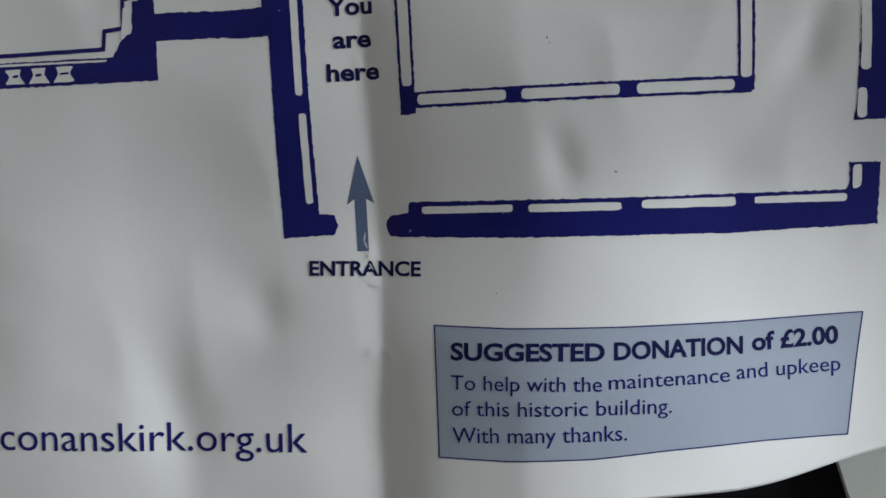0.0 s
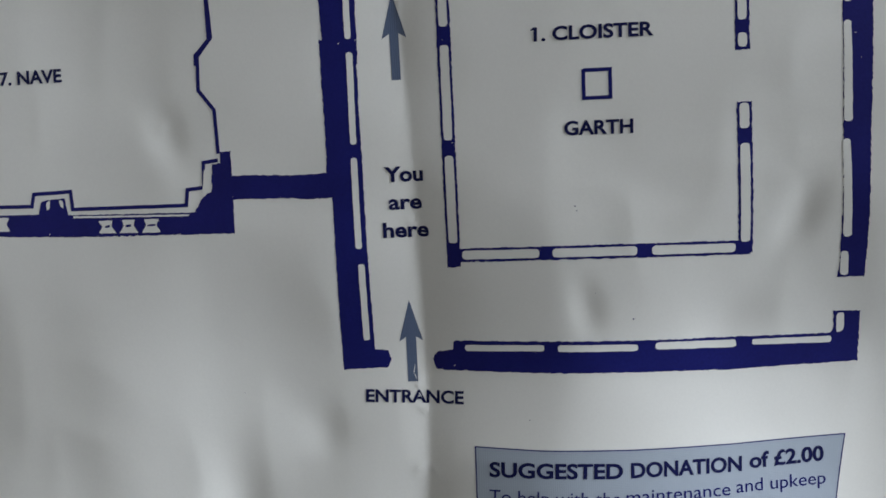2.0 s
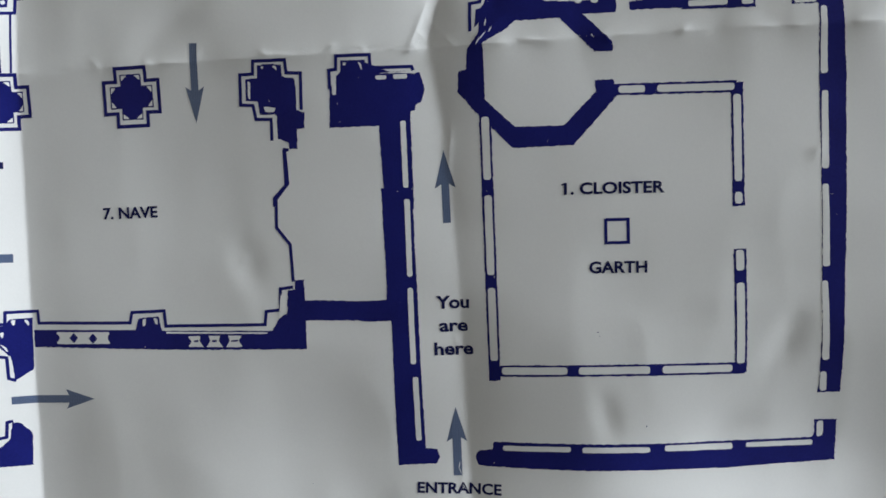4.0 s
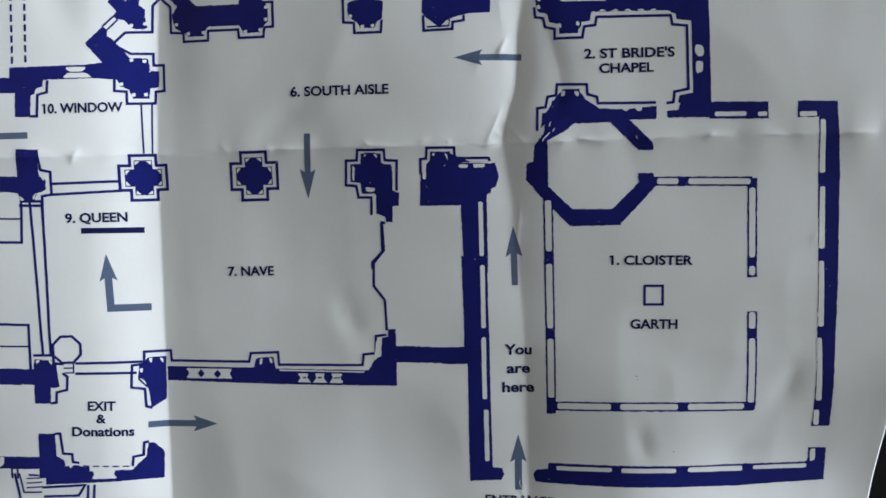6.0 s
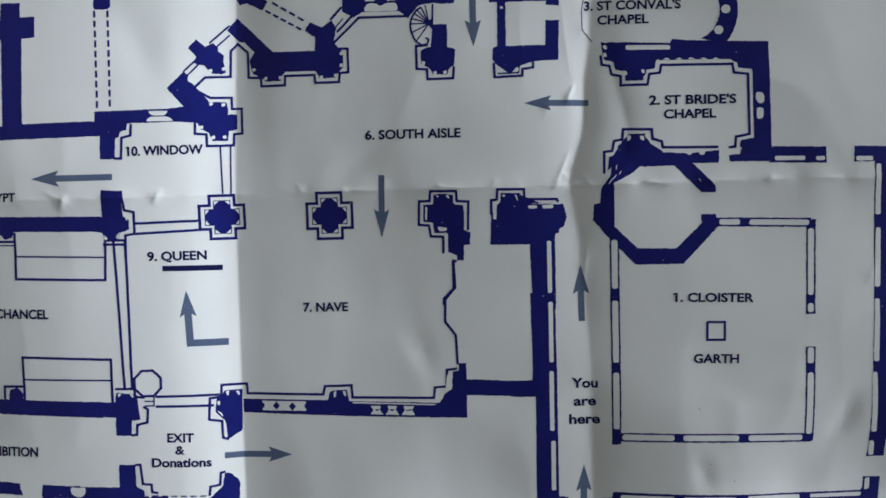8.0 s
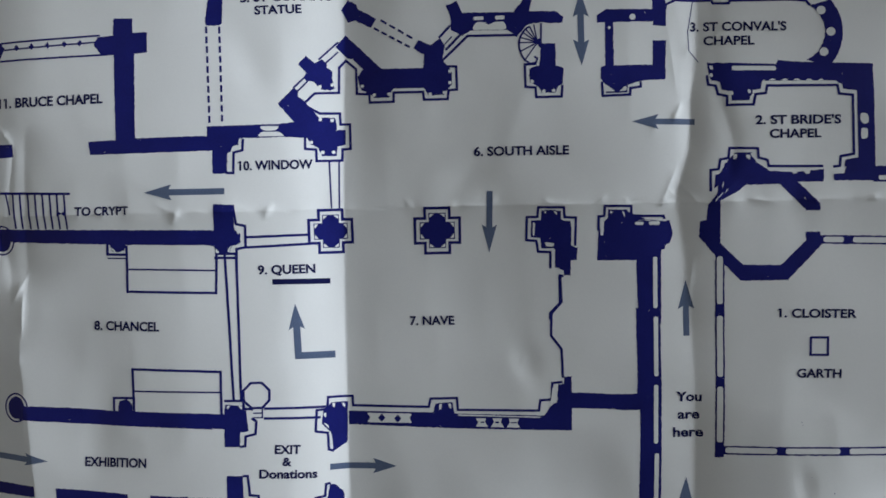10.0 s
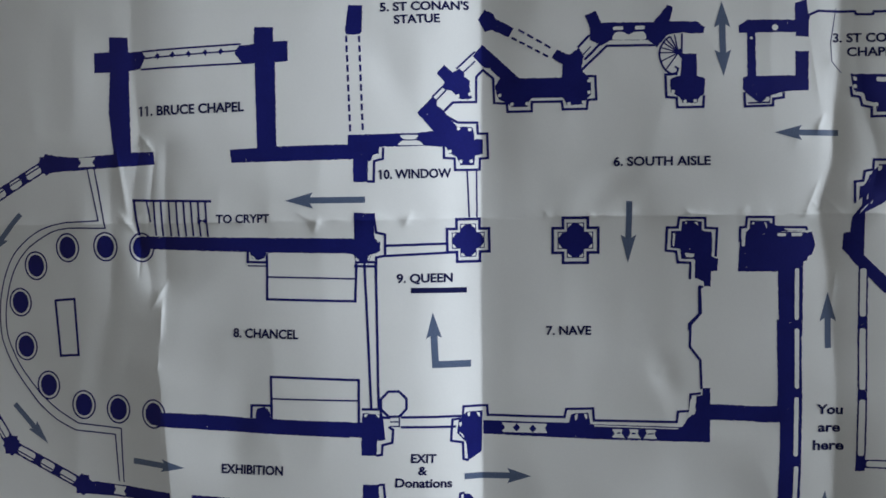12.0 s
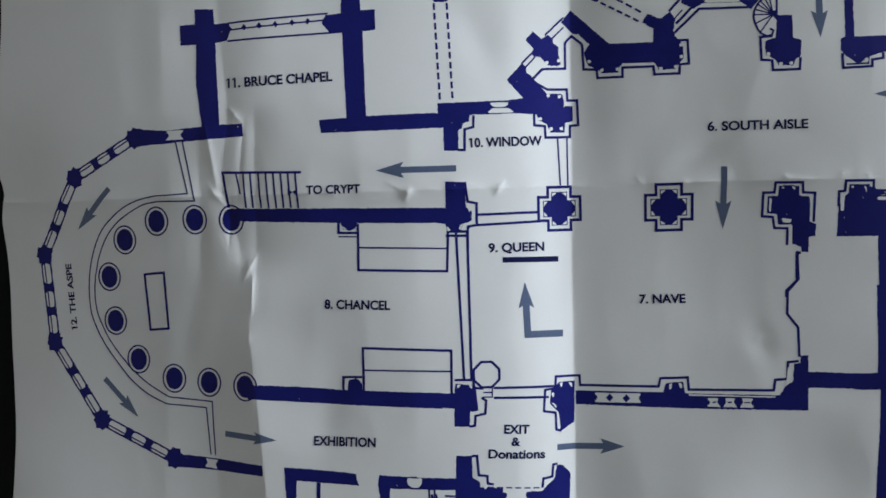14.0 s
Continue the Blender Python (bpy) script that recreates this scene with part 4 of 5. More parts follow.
gap([(-168.1, 134.2), (-162, 133.3), (-162.6, 131.2), (-167.2, 131.3)])
gap([(-162.7, 153), (-160.5, 152.9), (-160.3, 150.6), (-161.6, 151.7)])
gap([(-168.4, 152.9), (-166.6, 153.1), (-167.4, 151.4)])
line([(-156.7, 113.1), (-159.2, 112.4), (-159, 96.1), (-165.1, 90), (-165.3, 85.9)], 0.8)
line([(-158.8, 113.9), (-158.1, 96.7), (-164.4, 89.5), (-164.8, 75.7), (-158.5, 67.3), (-157.9, 49.2)], 0.8)
pier((-234.5, 142.4), 14.5)
pier((-301.7, 143.4), 13.7)
# south wall of the nave
wall([(-293.8, 28.8), (-237.8, 27.3), (-237.3, 33.5), (-227.4, 34), (-226.3, 26.8), (-169.6, 25.5), (-165, 32.6), (-161.7, 33.7), (-160.9, 45), (-157.1, 45.4), (-157.1, 50.1), (-152.6, 50), (-152.7, 16), (-221.8, 17.3), (-293.9, 20.1)])
gap([(-282.5, 27.4), (-252.9, 26.9), (-255.2, 24), (-252.9, 20.9), (-282.6, 21.3), (-279.7, 24.5)])
gap([(-213.3, 23.9), (-184.9, 23.5), (-187.2, 21.1), (-184.5, 17.8), (-213.3, 18.5), (-210.8, 21.3)])
line([(-279.6, 24.4), (-255.3, 23.9)], 0.5)
mullion([(-275.1, 24.2), (-272.7, 26.9), (-270.4, 24.3), (-272.7, 21.6)])
mullion([(-264.8, 23.8), (-262.4, 26.4), (-260.1, 23.8), (-262.5, 21.1)])
mullion([(-206.2, 24.2), (-202.3, 24.1), (-201.4, 21.4), (-203.6, 18.0), (-204.8, 18.0), (-207.0, 21.4)])
mullion([(-196.2, 24.0), (-192.3, 23.9), (-191.4, 21.2), (-193.6, 17.8), (-194.8, 17.8), (-197.0, 21.2)])
mullion([(-209.8, 21.6), (-207.6, 21.9), (-207.6, 20.9), (-209.8, 20.7)])
mullion([(-200.6, 21.6), (-198.2, 21.8), (-198.2, 20.7), (-200.6, 20.6)])
mullion([(-190.8, 21.3), (-187.2, 21.5), (-187.2, 20.7), (-190.8, 20.6)])
gap([(-166.2, 30.9), (-164.5, 43.1), (-161.8, 44), (-162.8, 33.7)])
gap([(-224, 26.3), (-171.9, 24.8), (-172.3, 24.1), (-224, 25.4)])
gap([(-235.9, 32.6), (-234, 33.5), (-234.5, 29.7), (-235.9, 29.2)])
gap([(-230.4, 33.5), (-228.1, 33), (-228.1, 29.7), (-229.5, 30.7)])
line([(-314.6, 16.5), (-313.6, 30.4), (-307.1, 31), (-306.4, 38.4), (-291.3, 38.3), (-290.9, 32.2), (-242.4, 31.2), (-241.2, 36.4), (-224.4, 36.8), (-224, 29.2), (-173, 28.6), (-172.2, 35), (-165, 35.6), (-164.5, 45.9), (-158.2, 46.6)], 0.8)
core([(-293.3, 29.3), (-240.1, 28.3), (-238.6, 33.5), (-226.7, 34), (-226.3, 26.3), (-170, 25.8), (-170, 23), (-293.3, 26)])
core([(-310.8, 27.4), (-304.5, 28.4), (-303.8, 35.6), (-293.7, 35.6), (-294.5, 10), (-303, 8), (-305.5, 15.8), (-310.5, 21)])
wall([(-304.6, 34.7), (-296.1, 34.7), (-295, 29.3), (-295.3, 8.7), (-304, 3.7), (-305, 15.4), (-310.9, 21.8), (-309.5, 30.2)])
line([(-314.6, 17), (-307.1, 15.5), (-306.8, 4.8), (-303.5, 3.6)], 0.8)
gap([(-304.3, 34.2), (-301.9, 34.6), (-303, 30.8)])
gap([(-298.5, 34.4), (-296.1, 33.7), (-296.2, 30.4)])
gap([(-309.8, 28.3), (-307.4, 28.6), (-308.4, 24.8)])
gap([(-309.9, 22.5), (-307, 20.9), (-306.1, 17.9)])
# crossing piers
wall([(-372.5, 161.8), (-360.9, 161.4), (-360.2, 145.9), (-356.7, 143.5), (-356.9, 137.7), (-362.8, 135.5), (-364.1, 130.9), (-371.8, 131.1), (-373.3, 135.8), (-379.1, 137.1), (-378.8, 145.7), (-373, 145.6)])
line([(-360.4, 161.4), (-359.1, 149.4), (-353.6, 148.1), (-353.9, 134.8), (-359.5, 134), (-359.9, 120.2)], 0.8)
line([(-373.5, 128.8), (-359.7, 128.4)], 0.8)
gap([(-360.1, 147.1), (-357.4, 145.2), (-357.9, 142.4)])
gap([(-362.3, 136.9), (-364.3, 131.8), (-365.2, 133.2)])
gap([(-372.6, 135.3), (-369.9, 131.9), (-372.2, 131.5)])
line([(-353.3, 141.1), (-314.5, 141.7)], 0.8)
line([(-353.5, 134.8), (-313.9, 136)], 0.8)
line([(-301.7, 187.4), (-300.8, 157.8)], 0.6)
line([(-295.7, 187.8), (-296, 157.7)], 0.6)
line([(-367, 130.5), (-364.4, 39.3)], 0.8)
line([(-360, 130.3), (-359.8, 39.2)], 0.8)
line([(-371.5, 131.3), (-360, 131)], 0.8)
wall([(-370, 36.5), (-358.7, 35.6), (-357.2, 29.2), (-358.5, 23.2), (-361, 18.5), (-361.7, 9.4), (-371.1, 9.5), (-370.8, 21), (-377.5, 21.6), (-377.2, 30.2), (-370.6, 30.5)])
line([(-370.4, 38.9), (-358.6, 38.7), (-358.2, 33.7), (-352.6, 33.1)], 0.8)
line([(-353.7, 27.4), (-350.9, 25.4), (-351.6, 17.3), (-357.7, 16), (-358.3, 9.8), (-361.7, 9.4)], 0.8)
core([(-359, 35), (-356.4, 33.7), (-355.3, 18.8), (-361, 18)])
gap([(-369.1, 35.8), (-366.2, 36.2), (-368.6, 33.4)])
gap([(-362, 35.9), (-359.1, 35.2), (-359.7, 32.8)])
line([(-352.6, 33.8), (-346.9, 33.6), (-347.1, 27.6), (-352.7, 27.8)], 0.5)
line([(-346, 33.3), (-307.8, 32.5)], 0.8)
line([(-346.1, 27.1), (-311.3, 25.9)], 0.8)
line([(-352.7, 30.7), (-346.5, 30.5)], 0.5)
octagon((-350.3, 41.8), 8.6)
# chancel
wall([(-507.2, 148.9), (-375.1, 146.1), (-375.4, 136.8), (-436.6, 138.3), (-507.8, 141.1)])
wall([(-498.7, 38.1), (-468.7, 36.6), (-440.1, 34), (-378.2, 31.1), (-378.5, 21.1), (-440.4, 24.8), (-500.3, 29.3)])
wall([(-375.5, 146), (-372.1, 145.9), (-372.4, 136.5), (-375.8, 136.6)])
wall([(-379.3, 31), (-369.5, 30.5), (-369.7, 21.6), (-379.6, 21.8)])
wall([(-438.5, 139.3), (-427.6, 139), (-429.2, 134.8), (-432.6, 133.3), (-436.8, 134.3)])
line([(-439.5, 138.9), (-439.7, 132.3), (-428.4, 132)], 0.8)
line([(-439.8, 129.9), (-428.4, 129.6)], 0.5)
gap([(-437.7, 136.5), (-436.3, 136), (-434.4, 134), (-436.3, 134.1)])
wall([(-437.3, 33.4), (-436.3, 39.9), (-431.5, 41.5), (-428, 38.6), (-427.7, 32.8)])
line([(-439.7, 34), (-439.4, 42.1), (-426.7, 42), (-427, 33.3)], 0.8)
gap([(-438, 39.9), (-435.6, 40.6), (-437.1, 37.3)])
gap([(-429.8, 40.6), (-427.9, 40.1), (-428, 37.2)])
line([(-427.6, 137.6), (-428.1, 108.9), (-373.2, 106.9), (-371.7, 135.5)], 0.8)
line([(-428.1, 122.9), (-372.4, 120.9)], 0.6)
line([(-427, 33.1), (-426.8, 60.2), (-372, 57.4), (-372.3, 30.5)], 0.8)
line([(-427.3, 46.3), (-372, 44.4)], 0.6)
line([(-566.7, 108.5), (-553.4, 109.5), (-551.6, 73.6), (-564.2, 72.9), (-566.7, 108.9)], 0.8)
column((-507.2, 142.0))
column((-531.0, 142.7))
column((-556.6, 142.3))
column((-579.3, 130.9))
column((-591.5, 107.3))
column((-588.6, 78.7))
column((-573.5, 53.7))
column((-549.2, 41.6))
column((-525.7, 39.2))
column((-501.5, 36.9))
# stair to the crypt
line([(-461.4, 170.2), (-511.7, 171.5), (-508.5, 149.5)], 0.8)
line([(-503.2, 170.9), (-500.6, 157.8)], 0.6)
line([(-498.6, 170.8), (-497.3, 149.2)], 0.7)
line([(-494, 170.6), (-492.9, 149.1)], 0.7)
line([(-488.9, 170.4), (-487.7, 149)], 0.7)
line([(-484, 170.2), (-482.8, 148.8)], 0.7)
line([(-479.3, 170.1), (-478, 148.7)], 0.7)
line([(-474.6, 169.9), (-473.3, 148.6)], 0.7)
line([(-470, 169.8), (-468.7, 148.5)], 0.7)
line([(-465.3, 169.6), (-464.1, 148.3)], 0.7)
wall([(-470.2, 160.4), (-467.3, 158.2), (-464.5, 159.8), (-464.6, 156), (-467.3, 157.8), (-470.3, 156.2)])
# apse
line([(-542.2, 192.4), (-534.7, 159.1), (-556.8, 158.3), (-560.4, 157.7), (-564.2, 157), (-567.7, 156.2), (-571, 155.1), (-574.1, 153.9), (-577.1, 152.5), (-580.2, 150.7), (-583.4, 148.6), (-586.4, 146.2), (-589.4, 143.6), (-592.5, 140.6), (-595.2, 137.4), (-597.5, 133.8), (-599.5, 129.8), (-601.2, 125.8), (-602.7, 121.7), (-603.9, 117.3), (-604.9, 113), (-605.7, 108.7), (-606.2, 104.2), (-606.5, 100.1), (-606.6, 96.3), (-606.5, 92.5), (-606.3, 89), (-606, 85.9), (-605.5, 82.9), (-604.4, 79.4), (-602.7, 74.8), (-600.3, 69.5), (-597.4, 64.2), (-593.9, 58.8), (-589.7, 53.2), (-586.1, 48.5), (-583.4, 45), (-581.1, 42.3), (-578.5, 39.7), (-575.4, 36.9), (-571.8, 34), (-568.1, 31.4), (-564, 29.2), (-559.6, 27.1), (-555.2, 25.2), (-528.2, 22.9), (-526.4, -7.3)], 0.5)
line([(-537.6, 192.6), (-530.3, 154.4), (-555.1, 154.7), (-558.6, 154.2), (-562.1, 153.7), (-565.4, 152.9), (-568.5, 151.7), (-571.5, 150.1), (-574.4, 148.5), (-577.4, 146.7), (-580.6, 144.7), (-583.6, 142.5), (-586.3, 140), (-589, 137.1), (-591.4, 134), (-593.5, 130.7), (-595.4, 127.1), (-596.9, 123.5), (-598.3, 119.8), (-599.5, 115.7), (-600.5, 111.8), (-601.4, 107.9), (-602, 103.8), (-602.4, 100.1), (-602.5, 96.5), (-602.4, 93), (-602.2, 89.7), (-601.9, 86.9), (-601.3, 84.2), (-600.3, 80.9), (-598.5, 76.4), (-596.1, 71.2), (-593.3, 66.1), (-589.7, 60.9), (-585.6, 55.4), (-582, 51.1), (-579.5, 48.2), (-577.5, 46.2), (-575.1, 44.2), (-572.3, 41.7), (-569, 39.1), (-565.5, 36.6), (-561.6, 34.3), (-557.3, 31.9), (-553.1, 29.6), (-524.2, 26.9), (-523.4, -7.7)], 0.5)
buttress((-570.0, 195.4), 6.5)
buttress((-612.3, 171.6), 6.5)
arcade((-570.0, 195.4), (-612.3, 171.6), 7.6, [(0, .10), (.33, .42), (.60, .69), (.90, 1)], 1.1, True)
buttress((-637.4, 122.2), 6.5)
arcade((-612.3, 171.6), (-637.4, 122.2), 7.6, [(0, .10), (.33, .42), (.60, .69), (.90, 1)], 1.1, True)
buttress((-633.2, 64.6), 6.5)
arcade((-637.4, 122.2), (-633.2, 64.6), 7.6, [(0, .10), (.33, .42), (.60, .69), (.90, 1)], 1.1, True)
buttress((-600.9, 14.0), 6.5)
arcade((-633.2, 64.6), (-600.9, 14.0), 7.6, [(0, .10), (.33, .42), (.60, .69), (.90, 1)], 1.1, True)
buttress((-551.0, -9.9), 6.5)
arcade((-600.9, 14.0), (-551.0, -9.9), 7.6, [(0, .10), (.33, .42), (.60, .69), (.90, 1)], 1.1, True)
wall([(-555.7, -3.9), (-545.6, -7.5), (-532.9, -8.5), (-492.1, -13.3), (-491.9, -20.2), (-533.3, -16.5), (-552.4, -15.5)])
gap([(-530.4, -9.7), (-521.4, -10.8), (-524, -13.4), (-522.1, -16.6), (-531.2, -15.2), (-528.5, -12.7)])
# exhibition range
wall([(-478.3, -14.6), (-461.7, -15.9), (-433.3, -19.2), (-433.1, -22.5), (-431.6, -26.9), (-456, -24.7), (-470.9, -23), (-471.3, -35.1), (-477.7, -35)])
line([(-457, -24.7), (-457.4, -35.4)], 1.2)
wall([(-418.8, -20.4), (-401.3, -21.8), (-391.9, -22.6), (-370.9, -23.3), (-370.5, -9), (-360.6, -9.3), (-360.5, -23.4), (-356, -25.6), (-355.5, -29.5), (-341.4, -30.6), (-341.3, -37.4), (-371.6, -36.4), (-371.4, -31), (-412.2, -29.1), (-412.7, -36.1), (-418.4, -36), (-419.9, -27.3)])
gap([(-401.6, -22.5), (-395.2, -23.1), (-392.1, -22.6), (-392.5, -26.7), (-394.7, -29.1), (-398.9, -28.6), (-401.5, -26.4)])
line([(-400.4, -22.3), (-395.4, -22.3)], 0.7)
line([(-360.6, -9.3), (-357.4, -9.4), (-356.5, -21.8), (-351.2, -22.4), (-351, -27.2), (-347.2, -27.9)], 0.8)
line([(-387.9, -30.1), (-387.8, -36.3)], 0.7)
line([(-384.5, -30.1), (-384.4, -36.4)], 0.7)
line([(-378, -34.3), (-372.1, -34.8)], 0.7)
dashes([(-351.1, -29.6), (-316.5, -31.8)], 0.5)
line([(-316.5, -31.8), (-315.7, -25.9), (-310, -25.2), (-309.2, -17.6), (-306.5, -17.1)], 0.8)
wall([(-367.9, -32.3), (-353.5, -33.3), (-316.6, -33.7), (-311.5, -28.9), (-308.6, -26.5), (-307, -18.2), (-303.7, -18), (-298.1, -23.7), (-298.9, -40.4), (-368, -40.6)])
gap([(-340.3, -32.2), (-326.3, -32.9), (-327.5, -36.1), (-325.5, -38.6), (-340.6, -38.3), (-338.7, -35.2)])
gap([(-358.7, -13.6), (-357.5, -23.8), (-351.7, -25.8), (-351.5, -30.1), (-352.9, -31), (-355, -26.6), (-359.4, -23.7)])
line([(-386.3, -33.2), (-384, -48.7)], 0.8)
line([(-370.5, -42.4), (-344.7, -41.8), (-348.8, -48.2), (-369.7, -48.1)], 0.8)
line([(-383.5, -33.2), (-381.6, -45.2), (-370.7, -45.3)], 0.6)
line([(-342.9, -41.9), (-343.5, -50.9)], 0.8)
line([(-339.1, -41.8), (-340, -51.2)], 0.8)
line([(-379.5, -36.6), (-370, -36.3)], 0.5)
line([(-379.7, -39.5), (-370.2, -39.1)], 0.5)
line([(-379.9, -42.3), (-370.4, -42)], 0.5)
line([(-336, -33.7), (-335.8, -38.2)], 0.5)
line([(-339.6, -37), (-326.7, -37.1)], 0.5)
# arrows
arrow([(-81.6, -49.6), (-81.4, -15)], 4.2, 9.9, 15.6, 0)
arrow([(-81.6, 74.6), (-82, 109.1)], 3.7, 10.0, 16.0, 0)
arrow([(-75, 206.3), (-113.9, 207.3)], 3.6, 9.2, 14.6, 0)
arrow([(-201.5, 166.3), (-202.3, 128.1)], 3.7, 9.4, 15.6, 0)
arrow([(-301.2, 65.6), (-323.7, 65.9), (-324.9, 98.7)], 4.3, 10.0, 14.6, 0)
arrow([(-306.4, -6.6), (-263.8, -6.9)], 3.9, 10.0, 13.6, 0)
arrow([(-365.5, 169.8), (-415.2, 169.9)], 3.8, 9.8, 15.4, 0)
arrow([(-143.2, 290.1), (-143.4, 243)], 3.9, 9.9, 14.7, 1)
arrow([(-588.3, 164), (-612.1, 138.1)], 3.5, 8.5, 14.4, 0)
arrow([(-598, 40.9), (-574.9, 15.9)], 3.4, 8.2, 14.2, 0)
arrow([(-516.2, 6.5), (-482.3, 2.8)], 3.7, 8.2, 13.4, 0)
# lettering
lettering('11. BRUCE CHAPEL', (-508.4, 224.2), (-440.6, 225.8), 6.21, 1)
lettering('TO CRYPT', (-458.6, 156.5), (-425.2, 156.5), 5.4, 1)
lettering('10. WINDOW', (-357.0, 182.2), (-311.6, 182.6), 5.8, 1)
lettering('6. SOUTH AISLE', (-210.9, 188.1), (-152.4, 187.8), 5.8, 1)
lettering('8. CHANCEL', (-449.9, 85.2), (-409.2, 83.6), 5.91, 1)
lettering('EXHIBITION', (-459.2, -0.8), (-420.6, -2.6), 6.01, 1)
lettering('12. THE ASPE', (-616.2, 72.7), (-618.7, 116.1), 4.32, 1)
lettering('9. QUEEN', (-347.0, 117.7), (-311.9, 117.5), 5.7, 1)
name_bar((-338.4, 110.1), (-303.1, 109.4), 5.6)
lettering('7. NAVE', (-253.2, 83.2), (-225.0, 83.1), 5.7, 1)
lettering('EXIT', (-340.1, 4.1), (-324.2, 3.3), 5.8, 1)
lettering('&', (-335.7, -3.8), (-330.0, -4.2), 5.6, 1)
lettering('Donations', (-350.3, -11.3), (-314.4, -13.0), 5.9, 1)
lettering("5. ST CONAN'S", (-355.5, 287.7), (-299.4, 289.8), 5.7, 1)
lettering('STATUE', (-346.7, 279.8), (-317.8, 281.0), 5.7, 1)
lettering("3. ST CONVAL'S", (-76.0, 262.6), (-19.4, 260.3), 5.7, 1)
lettering('CHAPEL', (-68.3, 253.5), (-38.4, 252.4), 5.7, 1)
lettering("2. ST BRIDE'S", (-39.7, 203.3), (10.8, 202.5), 5.6, 1)
lettering('CHAPEL', (-31.4, 194.8), (-0.9, 194.4), 5.5, 1)
lettering('1. CLOISTER', (-27.4, 85.5), (19.7, 84.5), 5.5, 1)
lettering('GARTH', (-15.7, 48.2), (11.0, 47.7), 5.6, 1)
lettering('You', (-88.5, 33.7), (-72.7, 33.6), 6.2, 1)
lettering('are', (-87.4, 22.5), (-73.8, 22.4), 6.2, 1)
lettering('here', (-90.3, 11.1), (-71.5, 11.0), 6.3, 1)
lettering('ENTRANCE', (-102.0, -57.7), (-60.7, -59.7), 5.51, 1)
panel([(-56.6, -77.5), (-29.8, -79.6), (10.1, -81), (51.2, -81.8), (99, -81.3), (93.1, -126.5), (60.6, -126.1), (24.9, -126.8), (-1.7, -128.1), (-31.9, -127.8), (-57.2, -126.1)])
lettering('SUGGESTED', (-51.3, -90.4), (3.7, -92.8), 6.51, 1)
lettering('DONATION', (7.1, -92.8), (54.1, -93.7), 6.5, 1)
lettering('of £2.00', (57.5, -93.0), (90.0, -92.5), 6.72, 1)
lettering('To help with the', (-51.7, -101.1), (2.3, -103.7), 5.31, 0)
lettering('maintenance', (4.9, -103.2), (48.9, -103.4), 5.3, 0)
lettering('and upkeep', (51.5, -102.8), (90.8, -102.5), 5.41, 0)
lettering('of this historic building.', (-51.7, -110.7), (27.2, -113.1), 5.4, 0)
lettering('With many thanks.', (-52.0, -120.7), (10.7, -121.9), 5.6, 0)
lettering('conanskirk.org.uk', (-226.5, -120.2), (-106.5, -123.9), 10.92, 0)
lettering('www.st', (-281.4, -119.0), (-227.9, -120.2), 11.47, 0)
# wear, painted glare and stray specks
scuff_glare((-80.8, -44.6), 4.5, 80, 0.5)
scuff_glare((-80.4, -47.5), 3, -70, 0.5)
scuff_glare((-79.7, -51.6), 4, -65, 0.5)
scuff_glare((-78.9, -55.4), 3, -60, 0.5)
scuff_glare((-78.2, -62.6), 3, -35, 0.5)
scuff_glare((-81.2, -86.8), 2.5, 60, 0.5)
scuff_glare((-150.6, 159.2), 2.0508968830605823, 6.235202315771666, 0.35)
scuff_glare((-120.6, 159.5), 1.2302863805762105, 20.2481449257876, 0.35)
scuff_glare((-148.9, 159.8), 3.489983121674064, -1.7841895486531243, 0.35)
scuff_glare((-104.3, 158.3), 2.6698567232515726, -20.963014558588565, 0.35)
scuff_glare((-120.0, 157.8), 2.4033167838815928, 14.475111372089415, 0.35)
scuff_glare((-117.1, 159.4), 2.94392956645968, 5.465974975879057, 0.35)
scuff_glare((-145.7, 160.2), 3.190712645051575, -1.6350546800719883, 0.35)
scuff_glare((-113.4, 157.7), 2.8424978123057656, 25.265920055032467, 0.35)
scuff_glare((-138.5, 158.4), 2.2226284289167495, 26.135203302271265, 0.35)
scuff_glare((-101.0, 159.0), 1.5127283784615384, -16.98078352601176, 0.35)
scuff_glare((-94.5, 158.1), 2.641291068993649, -11.938428094469678, 0.35)
scuff_glare((-129.8, 159.1), 2.007094124171414, 5.104446444321809, 0.35)
scuff_glare((-123.9, 157.9), 2.7685589142604234, 25.736736072001023, 0.35)
scuff_glare((-102.8, 157.2), 2.743929146973792, -20.214022681735813, 0.35)
scuff_glare((-102.5, 157.2), 3.280800764378144, 4.146450208459406, 0.35)
scuff_glare((-113.8, 159.1), 3.1126982396287146, 4.411941141077087, 0.35)
scuff_glare((-146.9, 160.1), 3.164067723372164, 29.388360895294873, 0.35)
scuff_glare((-162.2, 159.0), 2.14406220289559, -20.954077532831427, 0.35)
scuff_glare((-146.3, 158.7), 3.2073641566448625, -27.348596332227398, 0.35)
scuff_glare((-121.5, 159.6), 2.852413098131587, -10.14275123885955, 0.35)
scuff_glare((-100.9, 157.2), 2.3624668593905014, 29.91053672254659, 0.35)
scuff_glare((-145.0, 160.1), 2.5794544602321814, -28.117334269480935, 0.35)
scuff_glare((-153.8, 159.6), 2.6040743828248853, -20.628060539186116, 0.35)
scuff_glare((-165.8, 158.9), 1.9218101958070108, 27.519565584507305, 0.35)
scuff_glare((-99.7, 158.4), 2.258942155545581, 1.2043790755538346, 0.35)
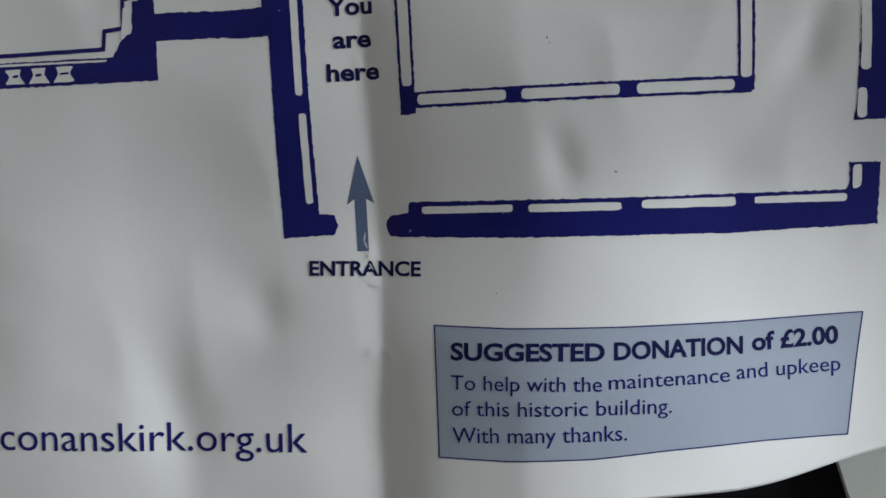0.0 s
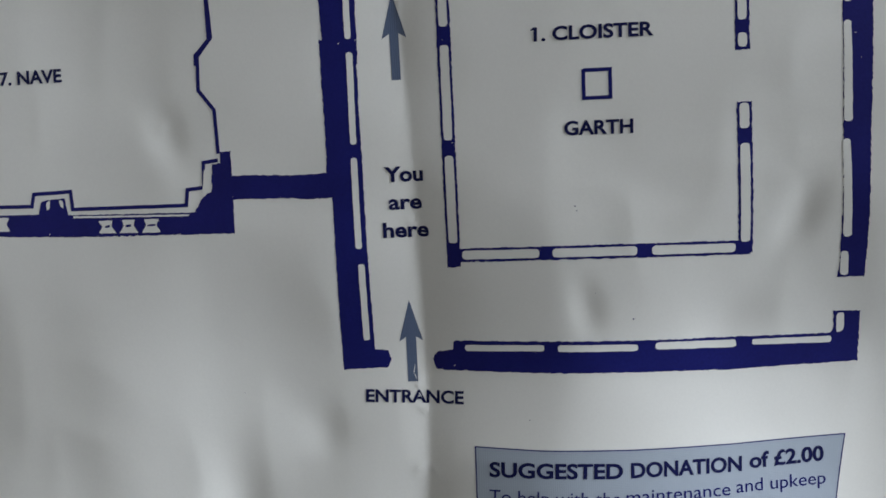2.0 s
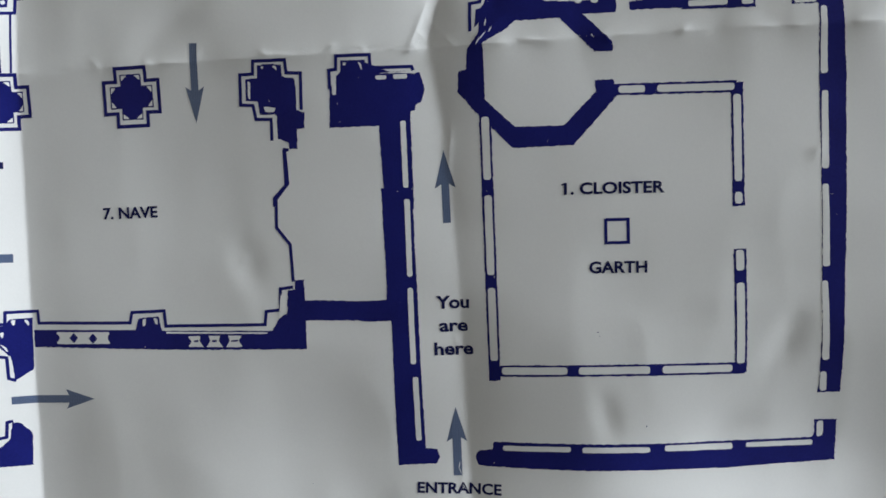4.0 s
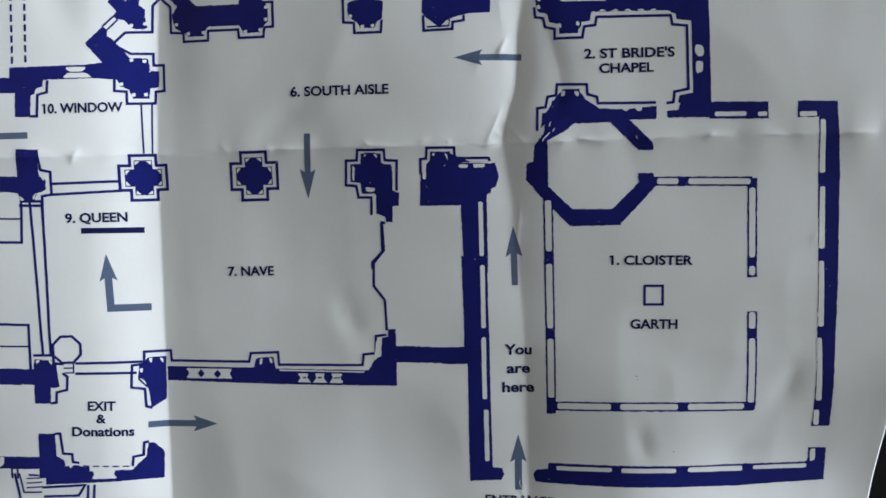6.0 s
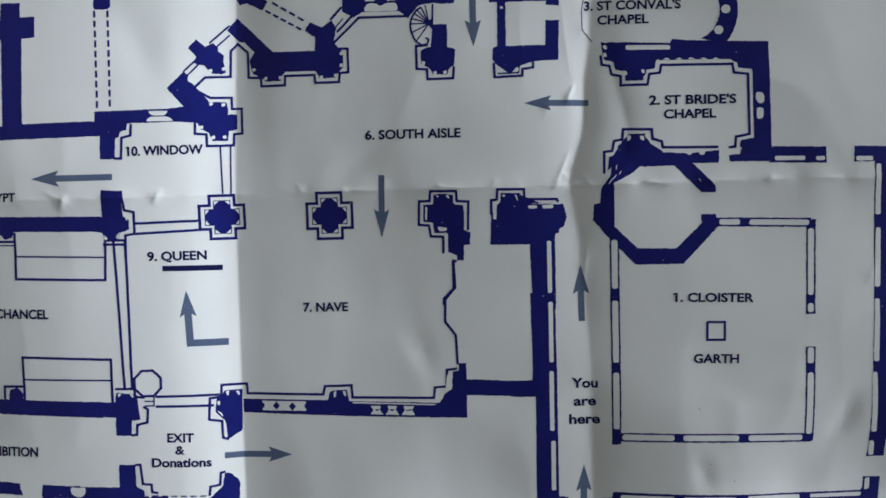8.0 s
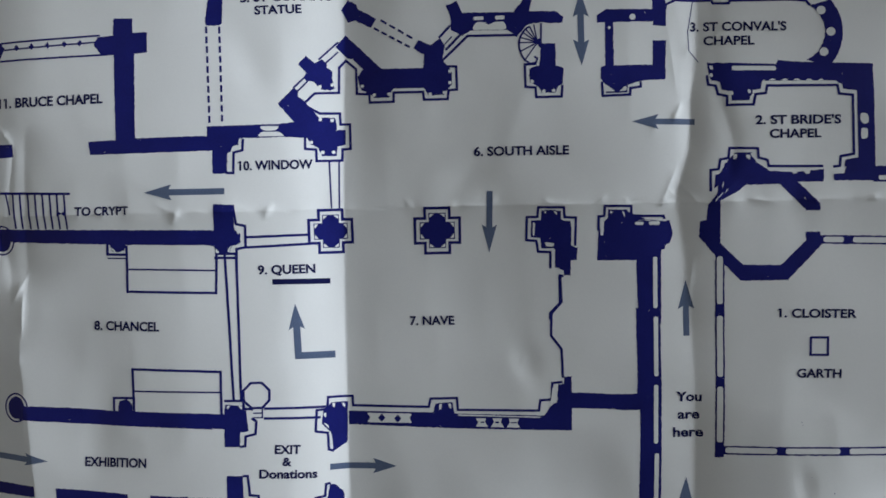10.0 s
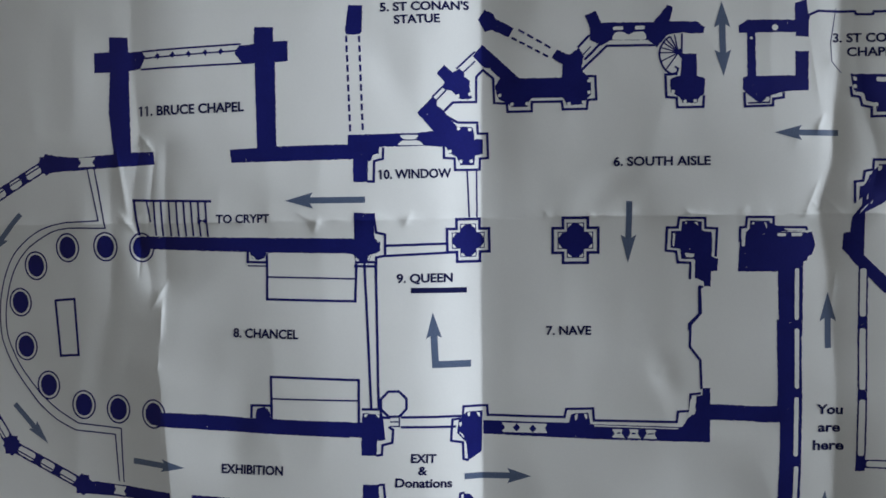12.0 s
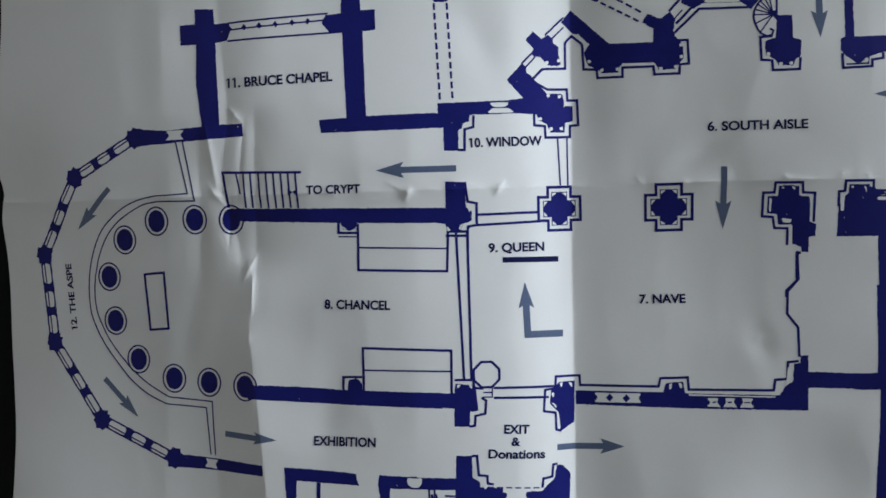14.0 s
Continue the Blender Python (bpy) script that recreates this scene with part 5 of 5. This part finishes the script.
scuff_glare((-119.3, 158.4), 2.486300442635398, 7.207568126715721, 0.35)
scuff_glare((-94.5, 159.4), 4, 40, 0.7)
scuff_glare((-92.6, 156.9), 4, -50, 0.7)
scuff_glare((-96.7, 155.6), 3, 20, 0.7)
scuff_glare((-91.1, 161.0), 3, 70, 0.7)
# next five: glare on the octagon's upper left, painted as white slivers
scuff_glare((-63.7, 158.6), 4, 60, 0.7)
scuff_glare((-61.4, 160.9), 5, 50, 0.7)
scuff_glare((-59.3, 156.8), 4, 40, 0.7)
scuff_glare((-59.9, 167.0), 4, 80, 0.7)
scuff_glare((-57.8, 163.6), 3, 60, 0.7)
scuff_glare((-17.1, 158.2), 1.646787330146399, 6.60933756432415, 0.25)
scuff_glare((-45.5, 159.1), 2.466695974672953, 0.6338187984361792, 0.25)
scuff_glare((-33.0, 159.2), 1.622815515705823, 2.398956413911968, 0.25)
scuff_glare((-54.4, 158.9), 1.948270802944173, -13.19758468116831, 0.25)
scuff_glare((-29.9, 158.5), 2.018922097057163, -4.42269050876858, 0.25)
scuff_glare((-26.6, 158.1), 1.033273703486215, -13.18269589062608, 0.25)
scuff_glare((-27.9, 157.8), 1.3766834172752054, -1.3106361109086233, 0.25)
scuff_glare((-31.2, 158.7), 1.5459326340099353, -5.619880164092677, 0.25)
scuff_glare((-40.3, 158.6), 1.450605960048384, -3.685189760132495, 0.25)
scuff_glare((-23.9, 159.0), 1.8538870031058732, 7.055195450355285, 0.25)
scuff_glare((-396.2, 157.5), 3, 75, 0.4)
scuff_glare((-397.0, 154.1), 2.5, 60, 0.4)
scuff_glare((-339.7, 158.8), 2, -60, 0.4)
scuff_glare((-496.2, 112.0), 3, -50, 0.4)
scuff_glare((-494.4, 116.5), 3, 80, 0.4)
scuff_glare((-496.8, 69.6), 3, 85, 0.4)
scuff_glare((-497.8, 59.7), 3, 85, 0.4)
scuff_glare((-496.1, 27.0), 2.5, -60, 0.4)
scuff_glare((-510.0, 205.4), 3, -40, 0.4)
speck((9.6, -26.2), 0.35)
speck((-33.6, -66.7), 0.22)
speck((-12.5, 20.3), 0.3)
speck((-11.8, 18.5), 0.2)
speck((-154.1, -52.2), 0.15)
speck((-5.3, -15.0), 0.15)
